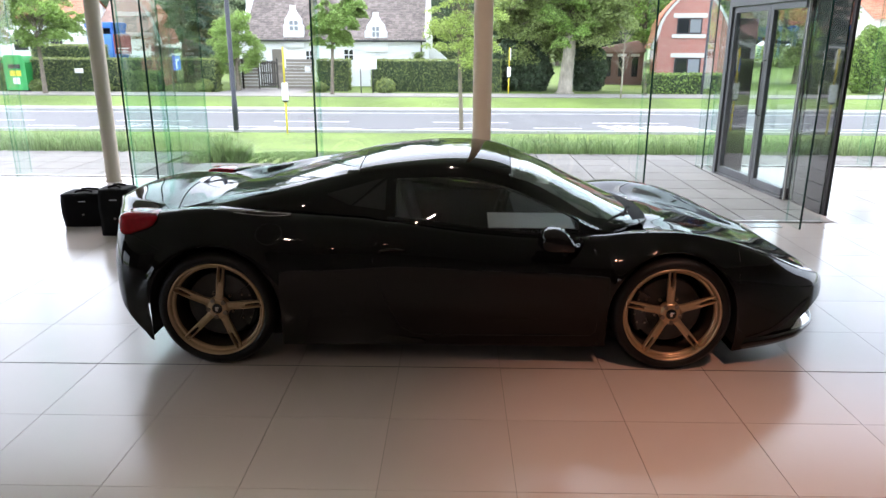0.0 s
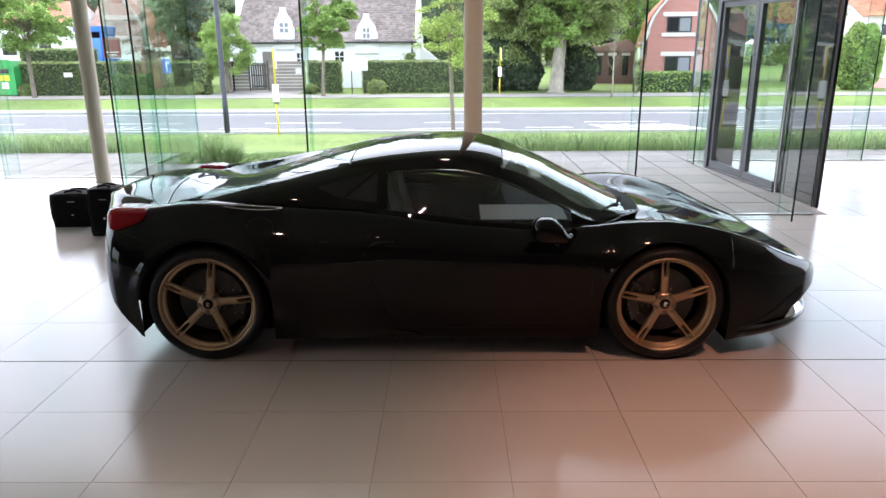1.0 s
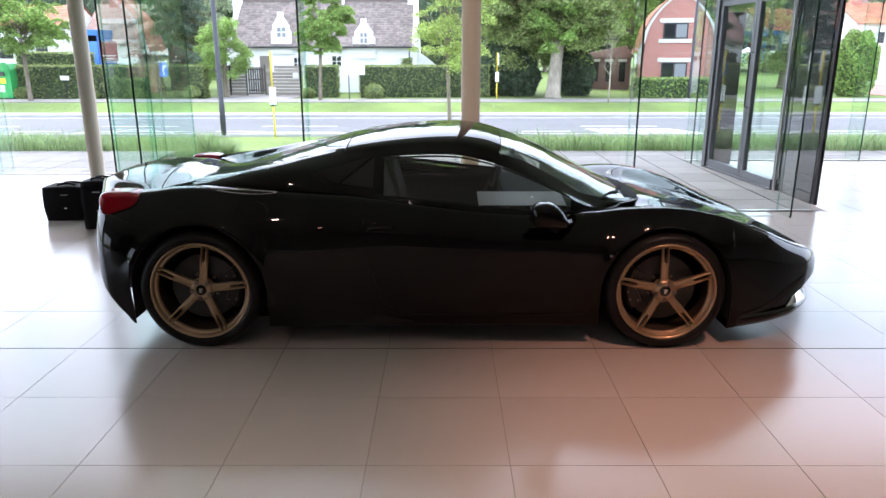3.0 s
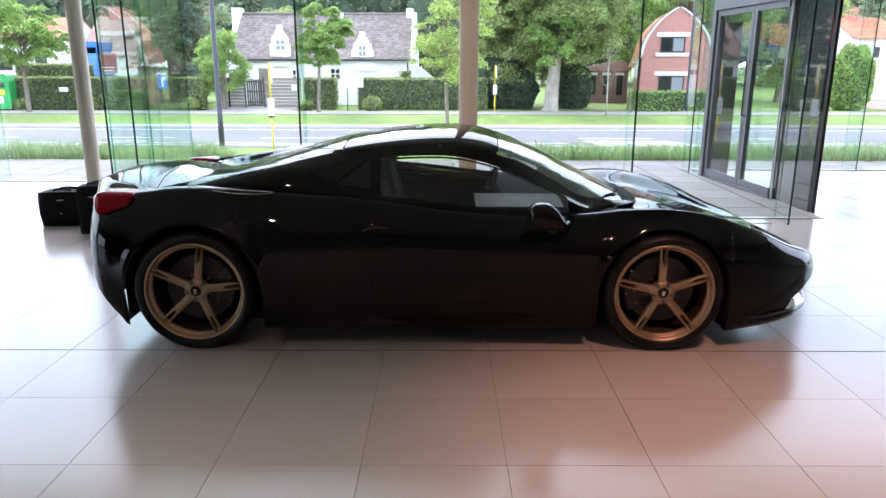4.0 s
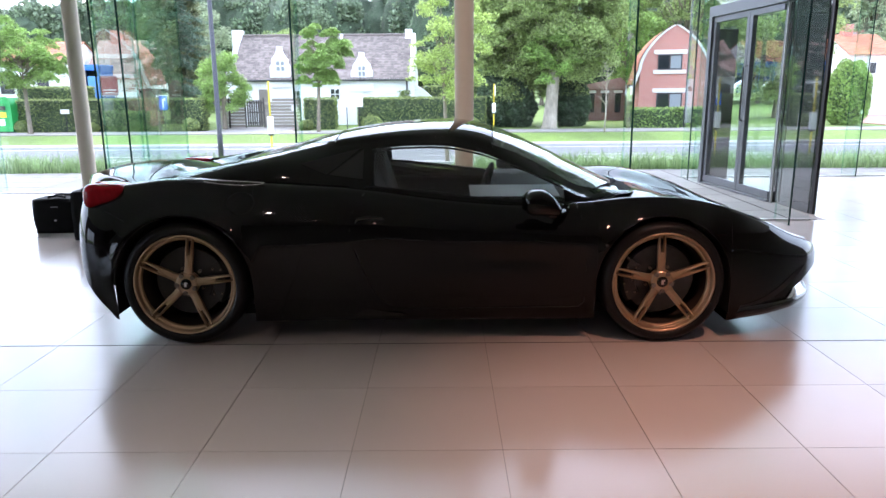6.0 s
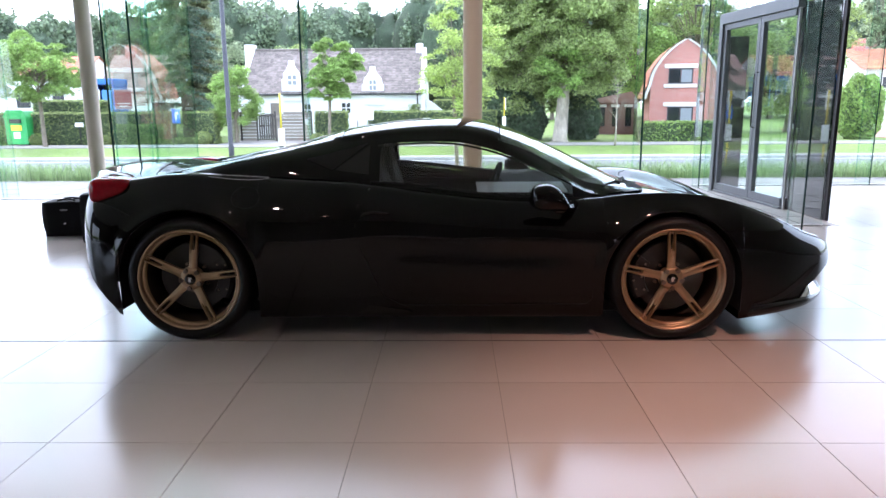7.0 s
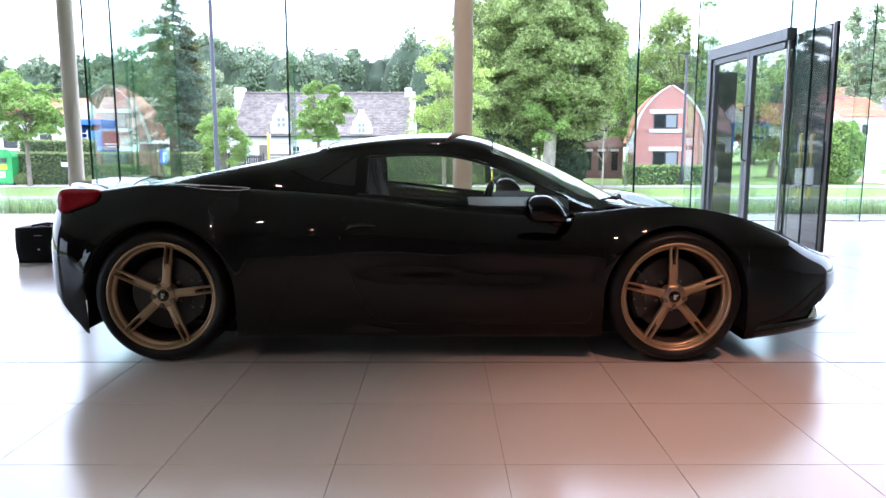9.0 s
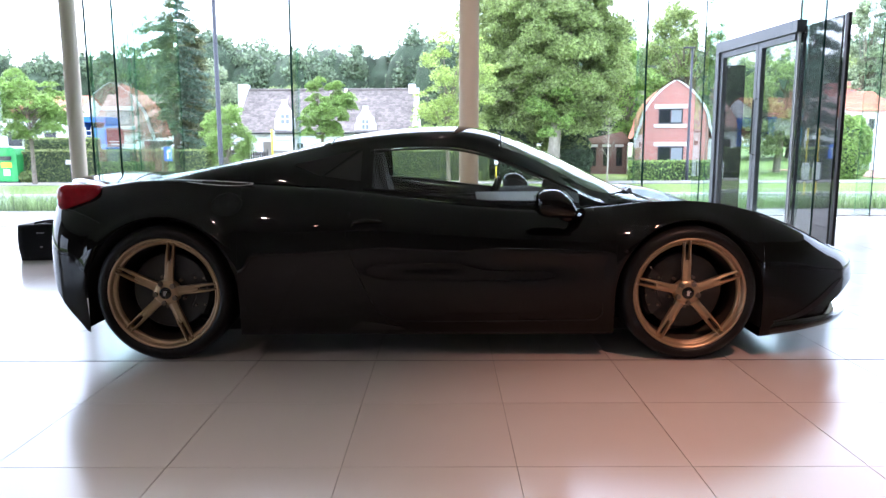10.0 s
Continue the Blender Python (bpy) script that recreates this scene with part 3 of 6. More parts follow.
for k in range(6):
    bm = bmesh.new()
    x0 = 6.3 + 0.62 * k
    bm.faces.new([bm.verts.new(p) for p in ((x0, 26.4, zl), (x0 + 0.36, 26.4, zl), (x0 + 1.0 + 0.1 * k, 24.36, zl), (x0 + 0.62 + 0.1 * k, 24.36, zl))])
    part("hatch", bm, LINE, marks)


# ---- plants ----
def blades(name, x0, x1, y0, y1, n, h, rng, label):
    """Tall grass: bent three-point blades in tufts."""
    cx, cy = rng.uniform(x0, x1, n), rng.uniform(y0, y1, n)
    tx, ty = np.round(cx / 0.22) * 0.22, np.round(cy / 0.22) * 0.22
    cx, cy = cx * 0.5 + tx * 0.5, cy * 0.5 + ty * 0.5
    z = np.array([slope(y) for y in cy])
    hh = h * rng.uniform(0.55, 1.15, n) * (0.85 + 0.25 * np.sin(tx * 5.1) * np.cos(ty * 7.3))
    ang, lean = rng.uniform(0, math.tau, n), rng.uniform(0.1, 0.85, n)
    if x1 - x0 < 2:  # a lone clump is low at its rim and fans outwards
        ox, oy = (cx - (x0 + x1) / 2) / (x1 - x0) * 2, (cy - (y0 + y1) / 2) / (y1 - y0) * 2
        ang, lean = np.arctan2(oy, ox) + rng.uniform(-0.9, 0.9, n), 0.15 + 0.75 * np.hypot(ox, oy) * rng.uniform(0.5, 1.1, n)
        hh = hh * (1.08 - 0.42 * np.hypot(ox, oy))
    dx, dy, w = np.cos(ang), np.sin(ang), 0.006
    base = np.stack([cx, cy, z], 1)
    side = np.stack([-dy, dx, 0 * dx], 1) * w
    mid = base + np.stack([dx * lean * hh * 0.25, dy * lean * hh * 0.25, hh * 0.6], 1)
    tip = base + np.stack([dx * lean * hh, dy * lean * hh, hh], 1)
    v = np.stack([base - side, base + side, mid + side * 0.8, mid - side * 0.8, tip], 1).reshape(-1, 3)
    f = []
    for i in range(n):
        o = 5 * i
        f += [(o, o + 1, o + 2, o + 3), (o + 3, o + 2, o + 4)]
    return tagged(put(name, mesh_of(name, v, f, GRASS)), label, "grass", kind="stuff")


rng = np.random.default_rng(4)
blades("ornamental_grass", -13.5, -3.9, 8.4, 10.2, 13000, 0.50, rng, "tall green ornamental grass in a strip along the terrace")
blades("ornamental_grass", 0.6, 14.5, 8.4, 10.2, 18000, 0.48, rng, "tall green ornamental grass in a strip along the terrace")
blades("grass_clump", -4.0, -3.2, 7.5, 8.4, 1500, 0.60, rng, "loose clump of tall green grass at the lawn's edge")


blades("lawn_blades", -3.6, 0.6, 7.5, 15.5, 30000, 0.075, rng, "short mown grass of the lawn")


def crown_points(rng, n, centre, radii, clumps=26, spread=0.34, hollow=0.35, layered=0.0):
    """Places for leaves: uneven sprays on and in an egg-shaped crown, flat and drooping where layered."""
    c = rng.normal(size=(clumps, 3))
    c /= np.linalg.norm(c, axis=1)[:, None]
    c *= rng.uniform(hollow, 1.0, clumps)[:, None] ** 0.6
    c *= (1 + 0.12 * np.sin(3 * np.arctan2(c[:, 1], c[:, 0]) + 4 * c[:, 2]))[:, None]
    size = rng.uniform(0.45, 1.3, clumps)
    which = rng.choice(clumps, n, p=size ** 2 / np.sum(size ** 2))
    d = rng.normal(size=(n, 3))
    d /= np.linalg.norm(d, axis=1)[:, None]
    r = rng.uniform(0.0, 1.0, n) ** (0.5 if layered else 0.4)
    d = d * (r * spread * size[which])[:, None]
    radii = np.asarray(radii, float)
    if layered:
        d[:, 2] *= (1 - layered) * radii[0] / radii[2]
        d[:, 2] -= 0.9 * layered * (d[:, 0] ** 2 + d[:, 1] ** 2) / spread * radii[0] / radii[2]
        tuft = rng.normal(size=(clumps * 7, 3)) * np.array([0.03, 0.03, 0.02]) / max(radii[0], 1)
        d += tuft[(which * 7 + rng.integers(0, 7, n))]
    return np.asarray(centre) + (c[which] + d) * radii, np.asarray(centre) + c * radii


def tree(x, y, z0, trunk_r, fork, crown_c, crown_r, n, leaf, leaf_mat, label, bark=BARK, clumps=26, spread=0.34, seed=1, name="tree", group="street trees", layered=0.7, low=None):
    """A tapered trunk, limbs that reach into the crown, and a crown of layered sprays of leaves."""
    r = np.random.default_rng(seed)
    ob = thing(name, label, "tree", group, m=pose(x, y, z0))
    top = crown_c[2] + crown_r[2] * 0.45 - z0
    mid = fork - z0
    lean = r.uniform(-0.03, 0.03, 2) * top
    bm = tube([(0, 0, -0.05), (0, 0, 0.12), (lean[0] * 0.4, lean[1] * 0.4, mid * 0.5), (lean[0] * 0.8, lean[1] * 0.8, mid), (lean[0], lean[1], mid + 0.2 * (top - mid))],
              [trunk_r * 1.7, trunk_r * 1.2, trunk_r, trunk_r * 0.9, trunk_r * 0.5], 12)
    part("trunk", bm, bark, ob, smooth=True)
    limbs = tube([(lean[0], lean[1], mid), (lean[0] * 1.1, lean[1], mid * 0.6 + top * 0.4), (lean[0] * 1.4, lean[1], mid * 0.35 + top * 0.65)], [trunk_r * 0.6, trunk_r * 0.4, trunk_r * 0.06], 8)
    pts, cl = crown_points(r, n, (crown_c[0] - x, crown_c[1] - y, crown_c[2] - z0), crown_r, clumps, spread, layered=layered)
    for k, c in enumerate(cl[:40]):
        a = Vector((lean[0], lean[1], mid + (top - mid) * 0.6 * (k / min(len(cl), 40))))
        b = Vector(c)
        tube([a, a.lerp(b, 0.5) + Vector((0, 0, 0.12 * (b - a).length)), b], [trunk_r * 0.26, trunk_r * 0.15, trunk_r * 0.04], 5, limbs)
    part("limbs", limbs, BARK, ob, smooth=True)
    leaves("crown", pts, leaf, leaf_mat, r, ob, flat=0.55 * layered)
    if low:
        centre, radii, m, mat = low
        pts, _ = crown_points(r, m, (centre[0] - x, centre[1] - y, centre[2] - z0), radii, 26, 0.3, layered=0.75)
        leaves("low_branches", pts, leaf, mat, r, ob, "lighter low hanging branches", flat=0.5)
    return ob


tree(0.54, 24.16, LOW, 0.075, 1.3, (0.68, 24.16, 3.3), (1.75, 1.7, 2.35), 15000, 0.05, LEAF_LIME, "young street tree with a loose yellow-green crown", clumps=75, spread=0.26, seed=11, layered=0.6)
tree(-24.62, 39.42, BANK, 0.12, 1.5, (-24.52, 39.42, 3.5), (2.3, 2.1, 1.95), 46000, 0.066, LEAF_FRESH, "young street tree with a broad layered fresh green crown", clumps=80, spread=0.30, seed=12, layered=0.8)
tree(-7.22, 39.81, BANK, 0.10, 1.4, (-6.92, 39.81, 3.5), (1.55, 1.5, 1.95), 46000, 0.06, LEAF_FRESH, "young street tree with a dense fresh green crown", clumps=70, spread=0.30, seed=13, layered=0.7)
tree(7.25, 42.34, BANK, 0.40, 1.9, (7.42, 44.67, 7.2), (5.1, 4.6, 6.5), 210000, 0.098, LEAF_MID, "large old tree with a thick pale trunk", bark=BARK_PALE, clumps=330, spread=0.21, seed=14, group="", layered=0.55, low=((6.99, 40.98, 3.9), (1.75, 1.2, 1.9), 14000, LEAF_FRESH))
tree(4.53, 47.1, BANK, 0.30, 2.7, (4.94, 49.05, 8.3), (3.9, 3.5, 6.5), 40000, 0.12, LEAF_MID, "tall broad tree behind the dark shrubs", clumps=110, spread=0.25, seed=15, group="", layered=0.5)
tree(20.90, 58.28, BANK, 0.28, 2.3, (20.90, 58.28, 7.7), (4.2, 4, 5.6), 24000, 0.12, LEAF_MID, "broad garden tree behind the brick house", clumps=80, spread=0.26, seed=16, group="garden trees", layered=0.5)
tree(27.38, 54.39, BANK, 0.25, 2.3, (27.38, 54.39, 5.3), (4.5, 4, 4.6), 24000, 0.12, LEAF_MID, "broad garden tree behind the brick house", clumps=80, spread=0.26, seed=17, group="garden trees", layered=0.5)
tree(15.90, 58.28, BANK, 0.28, 2.3, (15.90, 58.28, 5.7), (4.0, 4, 4.5), 22000, 0.12, LEAF_FRESH, "broad garden tree behind the brick house", clumps=80, spread=0.26, seed=27, group="garden trees", layered=0.5)
tree(43.48, 69.95, BANK, 0.30, 2.3, (43.48, 69.95, 9.3), (2.6, 2.6, 8.6), 24000, 0.13, LEAF_PALE, "tall slender pale tree behind the white house", clumps=90, spread=0.28, seed=18, group="garden trees", layered=0.4)
tree(-13.99, 43.31, BANK, 0.12, 0.5, (-13.99, 43.31, 1.8), (1.7, 1.6, 2.0), 20000, 0.06, LEAF_FRESH, "bushy young tree with light green leaves", clumps=80, spread=0.27, seed=19, group="", layered=0.3)
tree(-24.80, 72.86, BANK, 0.25, 2.3, (-24.80, 72.86, 5.9), (2.5, 2.4, 3.6), 16000, 0.11, LEAF_PALE, "rounded pale willow-like tree before the woods", clumps=80, spread=0.3, seed=28, group="garden trees", layered=0.2)
tree(-16.48, 75.78, BANK, 0.25, 2.3, (-16.48, 75.78, 4.3), (3.0, 2.6, 3.6), 14000, 0.12, LEAF_MID, "rounded green garden tree before the woods", clumps=70, spread=0.3, seed=29, group="garden trees", layered=0.2)


def bare_tree(x, y):
    r = np.random.default_rng(21)
    ob = thing("bare_tree", "thin leafless young tree in the verge", "tree", m=pose(x, y, BANK))
    bm = tube([(0, 0, -0.05), (0.02, 0, 1.2), (0, 0, 2.6), (0.05, 0, 3.8)], [0.055, 0.045, 0.03, 0.008], 8)
    for k in range(26):
        z = 1.3 + 2.3 * k / 26
        a = r.uniform(0, math.tau)
        e = Vector((math.cos(a), math.sin(a), 0.9)) * r.uniform(0.35, 0.9) * (1.25 - 0.25 * z / 2)
        b = Vector((0, 0, z))
        tube([b, b + e * 0.5, b + e + Vector((0, 0, 0.1))], [0.014, 0.009, 0.003], 4, bm)
        for s in (-1, 1):
            f = b + e * 0.5
            tube([f, f + Vector((e.x * 0.3 - s * e.y * 0.4, e.y * 0.3 + s * e.x * 0.4, 0.3))], [0.007, 0.003], 4, bm)
    part("trunk", bm, BARK_PALE, ob, smooth=True)
    return ob


bare_tree(9.82, 37.87)


def conifer(x, y, h, radius, seed, label, boughs=170, taper=0.75, mat=LEAF_FIR):
    """A straight stem with drooping whorls of needled boughs."""
    r = np.random.default_rng(seed)
    ob = thing("conifer", label, "tree", "conifers", m=pose(x, y, BANK))
    bm = tube([(0, 0, -0.05), (0, 0, h * 0.5), (0, 0, h)], [0.26, 0.15, 0.02], 10)
    pts = []
    for k in range(boughs):
        z = h * (0.06 + 0.93 * (k / boughs) ** 0.85)
        a = r.uniform(0, math.tau)
        L = radius * (1 - z / h) ** taper * r.uniform(0.55, 1.2) + 0.15
        tip = Vector((math.cos(a) * L, math.sin(a) * L, z - 0.18 * L))
        tube([(0, 0, z), (tip.x * 0.6, tip.y * 0.6, z + 0.05 * L), tip], [0.03, 0.02, 0.006], 4, bm)
        m = int(230 * L / radius) + 45
        u = r.uniform(0.15, 1.0, m)
        q = np.stack([tip.x * u, tip.y * u, z + (0.15 * L * u * (1 - u)) - 0.18 * L * u * u], 1)
        pts.append(q + r.normal(size=(m, 3)) * np.array([0.17, 0.17, 0.075]) * (0.5 + 0.5 * L / radius))
    part("trunk", bm, BARK, ob)
    leaves("crown", np.concatenate(pts), 0.085, mat, r, ob)
    return ob


conifer(-19.62, 49.53, 21.6, 3.4, 31, "tall dark blue-green conifer behind the hedge", 300)
conifer(-19.15, 52.45, 11.6, 1.25, 32, "slim olive-green conifer beside the tall one", 280, 0.35, LEAF_OLIVE)


def hedge(x0, x1, y0, y1, z1, seed, label, mat=LEAF_HEDGE, size=0.06, density=190):
    """A clipped hedge: a core coloured dark for the shade inside it, under a coat of small leaves, a little uneven."""
    r = np.random.default_rng(seed)
    ob = thing("hedge", label, "hedge")
    z0 = BANK - 0.05
    part("core", boxes(((x0 + 0.06, y0 + 0.08, z0), (x1 - 0.06, y1 - 0.06, z1 - 0.07))), LEAF_DARK_CORE, ob)
    w, d, h = x1 - x0, y1 - y0, z1 - z0
    out = []
    for area, f in ((w * h, lambda n: np.stack([r.uniform(x0, x1, n), np.full(n, y0), r.uniform(z0, z1, n)], 1)),
                    (w * d, lambda n: np.stack([r.uniform(x0, x1, n), r.uniform(y0, y1, n), np.full(n, z1)], 1)),
                    (d * h, lambda n: np.stack([np.full(n, x0), r.uniform(y0, y1, n), r.uniform(z0, z1, n)], 1)),
                    (d * h, lambda n: np.stack([np.full(n, x1), r.uniform(y0, y1, n), r.uniform(z0, z1, n)], 1))):
        n = int(area * density)
        out.append(f(n) + r.normal(size=(n, 3)) * 0.035)
    leaves("foliage", np.concatenate(out), size, mat, r, ob)
    return ob


hedge(-29.20, -14.90, 41.76, 42.92, 0.80, 41, "long clipped green hedge beside the footpath")
hedge(-28.28, -23.58, 44.67, 46.03, 1.60, 42, "taller clipped green hedge further back")
hedge(-8.70, -6.65, 43.02, 44.19, 0.76, 43, "clipped green hedge before the white house")
hedge(-5.20, 3.20, 43.02, 44.19, 0.76, 44, "clipped green hedge before the white house")
hedge(-1.05, 3.95, 50.51, 51.87, 1.50, 45, "taller clipped hedge beside the white house")
hedge(12.30, 18.50, 41.95, 42.73, 0.00, 46, "low clipped leafy hedge before the brick house", LEAF_FRESH, 0.09, 120)


def ball_bush(x, y, rx, rz, seed, mat, label, n=1800, size=0.06, z=BANK, name="round_bush", group="clipped round bushes"):
    r = np.random.default_rng(seed)
    ob = thing(name, label, "bush", group, m=pose(x, y, z))
    d = r.normal(size=(n, 3))
    d /= np.linalg.norm(d, axis=1)[:, None]
    d *= (1 + 0.10 * np.sin(d[:, :1] * 7 + seed) * np.cos(d[:, 2:] * 6)) * r.uniform(0.86, 1.02, n)[:, None]
    p = d * np.array([rx, rx, rz]) + np.array([0, 0, rz * 0.82])
    p = p[p[:, 2] > 0.0]
    bm = bmesh.new()
    bmesh.ops.create_icosphere(bm, subdivisions=3, radius=1.0)
    for v in bm.verts:
        v.co = Vector((v.co.x * rx * 0.86, v.co.y * rx * 0.86, max(0.0, v.co.z * rz * 0.86 + rz * 0.82)))
    # The core's dark green paints the shade behind the outer leaves.
    part("core", bm, LEAF_DARK_CORE, ob, smooth=True)
    leaves("foliage", p, size, mat, r, ob)
    return ob


for k, (x, w) in enumerate(((-26.6, 0.5), (-22.2, 0.4), (-19.4, 0.45), (-15.9, 0.55), (-4.4, 0.62), (1.9, 0.5), (-8.6, 0.45))):
    ball_bush(x + 0.29, 41.51, w, w * 0.8, 50 + k, LEAF_HEDGE, "small clipped round bush at the hedge's foot")
ball_bush(27.11, 43.7, 1.35, 2.3, 61, LEAF_FRESH, "large rounded light green shrub by the red driveway", 9000, 0.10, name="shrub", group="")
ball_bush(4.22, 44.87, 1.5, 1.9, 62, LEAF_DARK_CORE, "dense dark green shrub beside the old tree", 7000, 0.12, name="shrub", group="dark shrubs")
ball_bush(5.51, 44.28, 1.1, 1.5, 64, LEAF_DARK_CORE, "dense dark green shrub beside the old tree", 5000, 0.12, name="shrub", group="dark shrubs")
ball_bush(9.02, 44.67, 1.25, 1.7, 63, LEAF_DARK_CORE, "dense dark green shrub beside the old tree", 6000, 0.12, name="shrub", group="dark shrubs")


def smooth(a, b, x):
    u = min(max((x - a) / (b - a), 0.0), 1.0)
    return u * u * (3 - 2 * u)


def far_woods():
    r = np.random.default_rng(71)
    pts, trunks = [], bmesh.new()
    cores = bmesh.new()
    for k in range(120):
        x = -84 + 172 * (k + r.uniform(-0.4, 0.4)) / 120
        y = r.uniform(95, 124)
        top = 17.2 + 1.0 * math.sin(x * 0.09) + r.uniform(-2.2, 1.0) - 3.4 * smooth(-34.0, -46.0, x)
        w = r.uniform(3.4, 5.4)
        p, _ = crown_points(r, 5600, (x, y, top * 0.56), (w * 0.9, w * 0.9, top * 0.42), 70, 0.24, 0.55)
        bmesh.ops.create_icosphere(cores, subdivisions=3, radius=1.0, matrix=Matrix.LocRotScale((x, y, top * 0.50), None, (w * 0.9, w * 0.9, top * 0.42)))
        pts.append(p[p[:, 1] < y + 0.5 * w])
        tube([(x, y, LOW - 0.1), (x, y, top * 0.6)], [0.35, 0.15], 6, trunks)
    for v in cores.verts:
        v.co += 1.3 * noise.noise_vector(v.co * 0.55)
    wood = thing("far_woods", "broad belt of deep green woodland trees beyond the houses", "woods", kind="stuff")
    leaves("foliage", np.concatenate(pts), 0.31, LEAF_HAZED, r, wood)
    # These cores paint the shadow seen through gaps in the crowns.
    part("cores", cores, LEAF_GAP_SHADE, wood, smooth=True)
    part("trunks", trunks, BARK, wood)


far_woods()


# ---- houses ----
def prism(outline, y0, y1):
    """An upright outline of (x, z) points, drawn out from y0 to y1."""
    bm = bmesh.new()
    a = [bm.verts.new((x, y0, z)) for x, z in outline]
    b = [bm.verts.new((x, y1, z)) for x, z in outline]
    bm.faces.new(a), bm.faces.new(b[::-1])
    for i in range(len(a)):
        j = (i + 1) % len(a)
        bm.faces.new((a[i], b[i], b[j], a[j]))
    return bm


def window(parent, x0, x1, z0, z1, y, frame_mat, across=2, up=1, curtain=False, wide=0.06, label="", pale=False):
    """A window in a wall that faces -y: recess, frame with glazing bars, panes and sill."""
    w = part("window", boxes(((x0, y - 0.02, z0), (x0 + wide, y + 0.06, z1)), ((x1 - wide, y - 0.02, z0), (x1, y + 0.06, z1)), ((x0 + wide, y - 0.02, z1 - wide), (x1 - wide, y + 0.06, z1)), ((x0 + wide, y - 0.02, z0), (x1 - wide, y + 0.06, z0 + wide)),
                             *[((x0 + (x1 - x0) * k / across - wide * 0.35, y - 0.015, z0 + wide), (x0 + (x1 - x0) * k / across + wide * 0.35, y + 0.03, z1 - wide)) for k in range(1, across)],
                             *[((x0 + wide, y - 0.012, z0 + (z1 - z0) * k / up - wide * 0.3), (x1 - wide, y + 0.028, z0 + (z1 - z0) * k / up + wide * 0.3)) for k in range(1, up)]), frame_mat, parent, label)
    for i in range(across):
        for j in range(up):
            a, b = x0 + (x1 - x0) * i / across, x0 + (x1 - x0) * (i + 1) / across
            c, d = z0 + (z1 - z0) * j / up, z0 + (z1 - z0) * (j + 1) / up
            part("pane", boxes(((a + wide * 0.5, y - 0.006, c + wide * 0.5), (b - wide * 0.5, y - 0.002, d - wide * 0.5))), CURTAIN if pale or (curtain and i == across - 1) else WINDOW, w)
    return w


def tiled_slope(x0, x1, y0, z0, y1, z1, rows, mat, parent, cols=0):
    """A roof slope of lapped courses, each course broken into tiles."""
    v, f = [], []
    cols = cols or max(1, int((x1 - x0) / 0.24))
    n = Vector((0, -(z1 - z0), y1 - y0)).normalized()
    for j in range(rows):
        a, b = j / rows, (j + 1.15) / rows
        pa = Vector((0, y0 + (y1 - y0) * a, z0 + (z1 - z0) * a)) + n * 0.042
        pb = Vector((0, y0 + (y1 - y0) * b, z0 + (z1 - z0) * b)) + n * 0.03
        for i in range(cols):
            xa, xb = x0 + (x1 - x0) * i / cols, x0 + (x1 - x0) * (i + 1) / cols
            o = len(v)
            s = 0.005 * ((i * 7 + j * 3) % 5)
            v += [(xa + 0.006, pa.y, pa.z + s), (xb - 0.006, pa.y, pa.z + s), (xb - 0.006, pb.y, pb.z), (xa + 0.006, pb.y, pb.z), (xa + 0.006, pa.y, pa.z - 0.018), (xb - 0.006, pa.y, pa.z - 0.018)]
            f += [(o, o + 1, o + 2, o + 3), (o + 4, o + 5, o + 1, o)]
    return tagged(put("tiles", mesh_of("tiles", v, f, mat), parent), kind="stuff")


def dormer(house, xc, w, z0, z1, y0, depth):
    """A rendered dormer with a stepped, curved gable."""
    h = z1 - z0
    o = [(xc - w / 2, z0), (xc + w / 2, z0), (xc + w / 2, z0 + 0.52 * h), (xc + w * 0.42, z0 + 0.56 * h), (xc + w * 0.40, z0 + 0.68 * h), (xc + w * 0.25, z0 + 0.78 * h), (xc + w * 0.13, z0 + 0.90 * h), (xc + w * 0.12, z1),
         (xc - w * 0.12, z1), (xc - w * 0.13, z0 + 0.90 * h), (xc - w * 0.25, z0 + 0.78 * h), (xc - w * 0.40, z0 + 0.68 * h), (xc - w * 0.42, z0 + 0.56 * h), (xc - w / 2, z0 + 0.52 * h)]
    part("dormer", prism(o, y0 - 0.04, y0 + 0.3), WHITEWASH, house, "white dormer with a stepped gable")
    part("dormer_roof", prism([(xc - w * 0.46, z0), (xc + w * 0.46, z0), (xc + w * 0.46, z0 + 0.5 * h), (xc, z0 + 0.85 * h), (xc - w * 0.46, z0 + 0.5 * h)], y0 + 0.3, y0 + depth), ROOF_TILE, house)


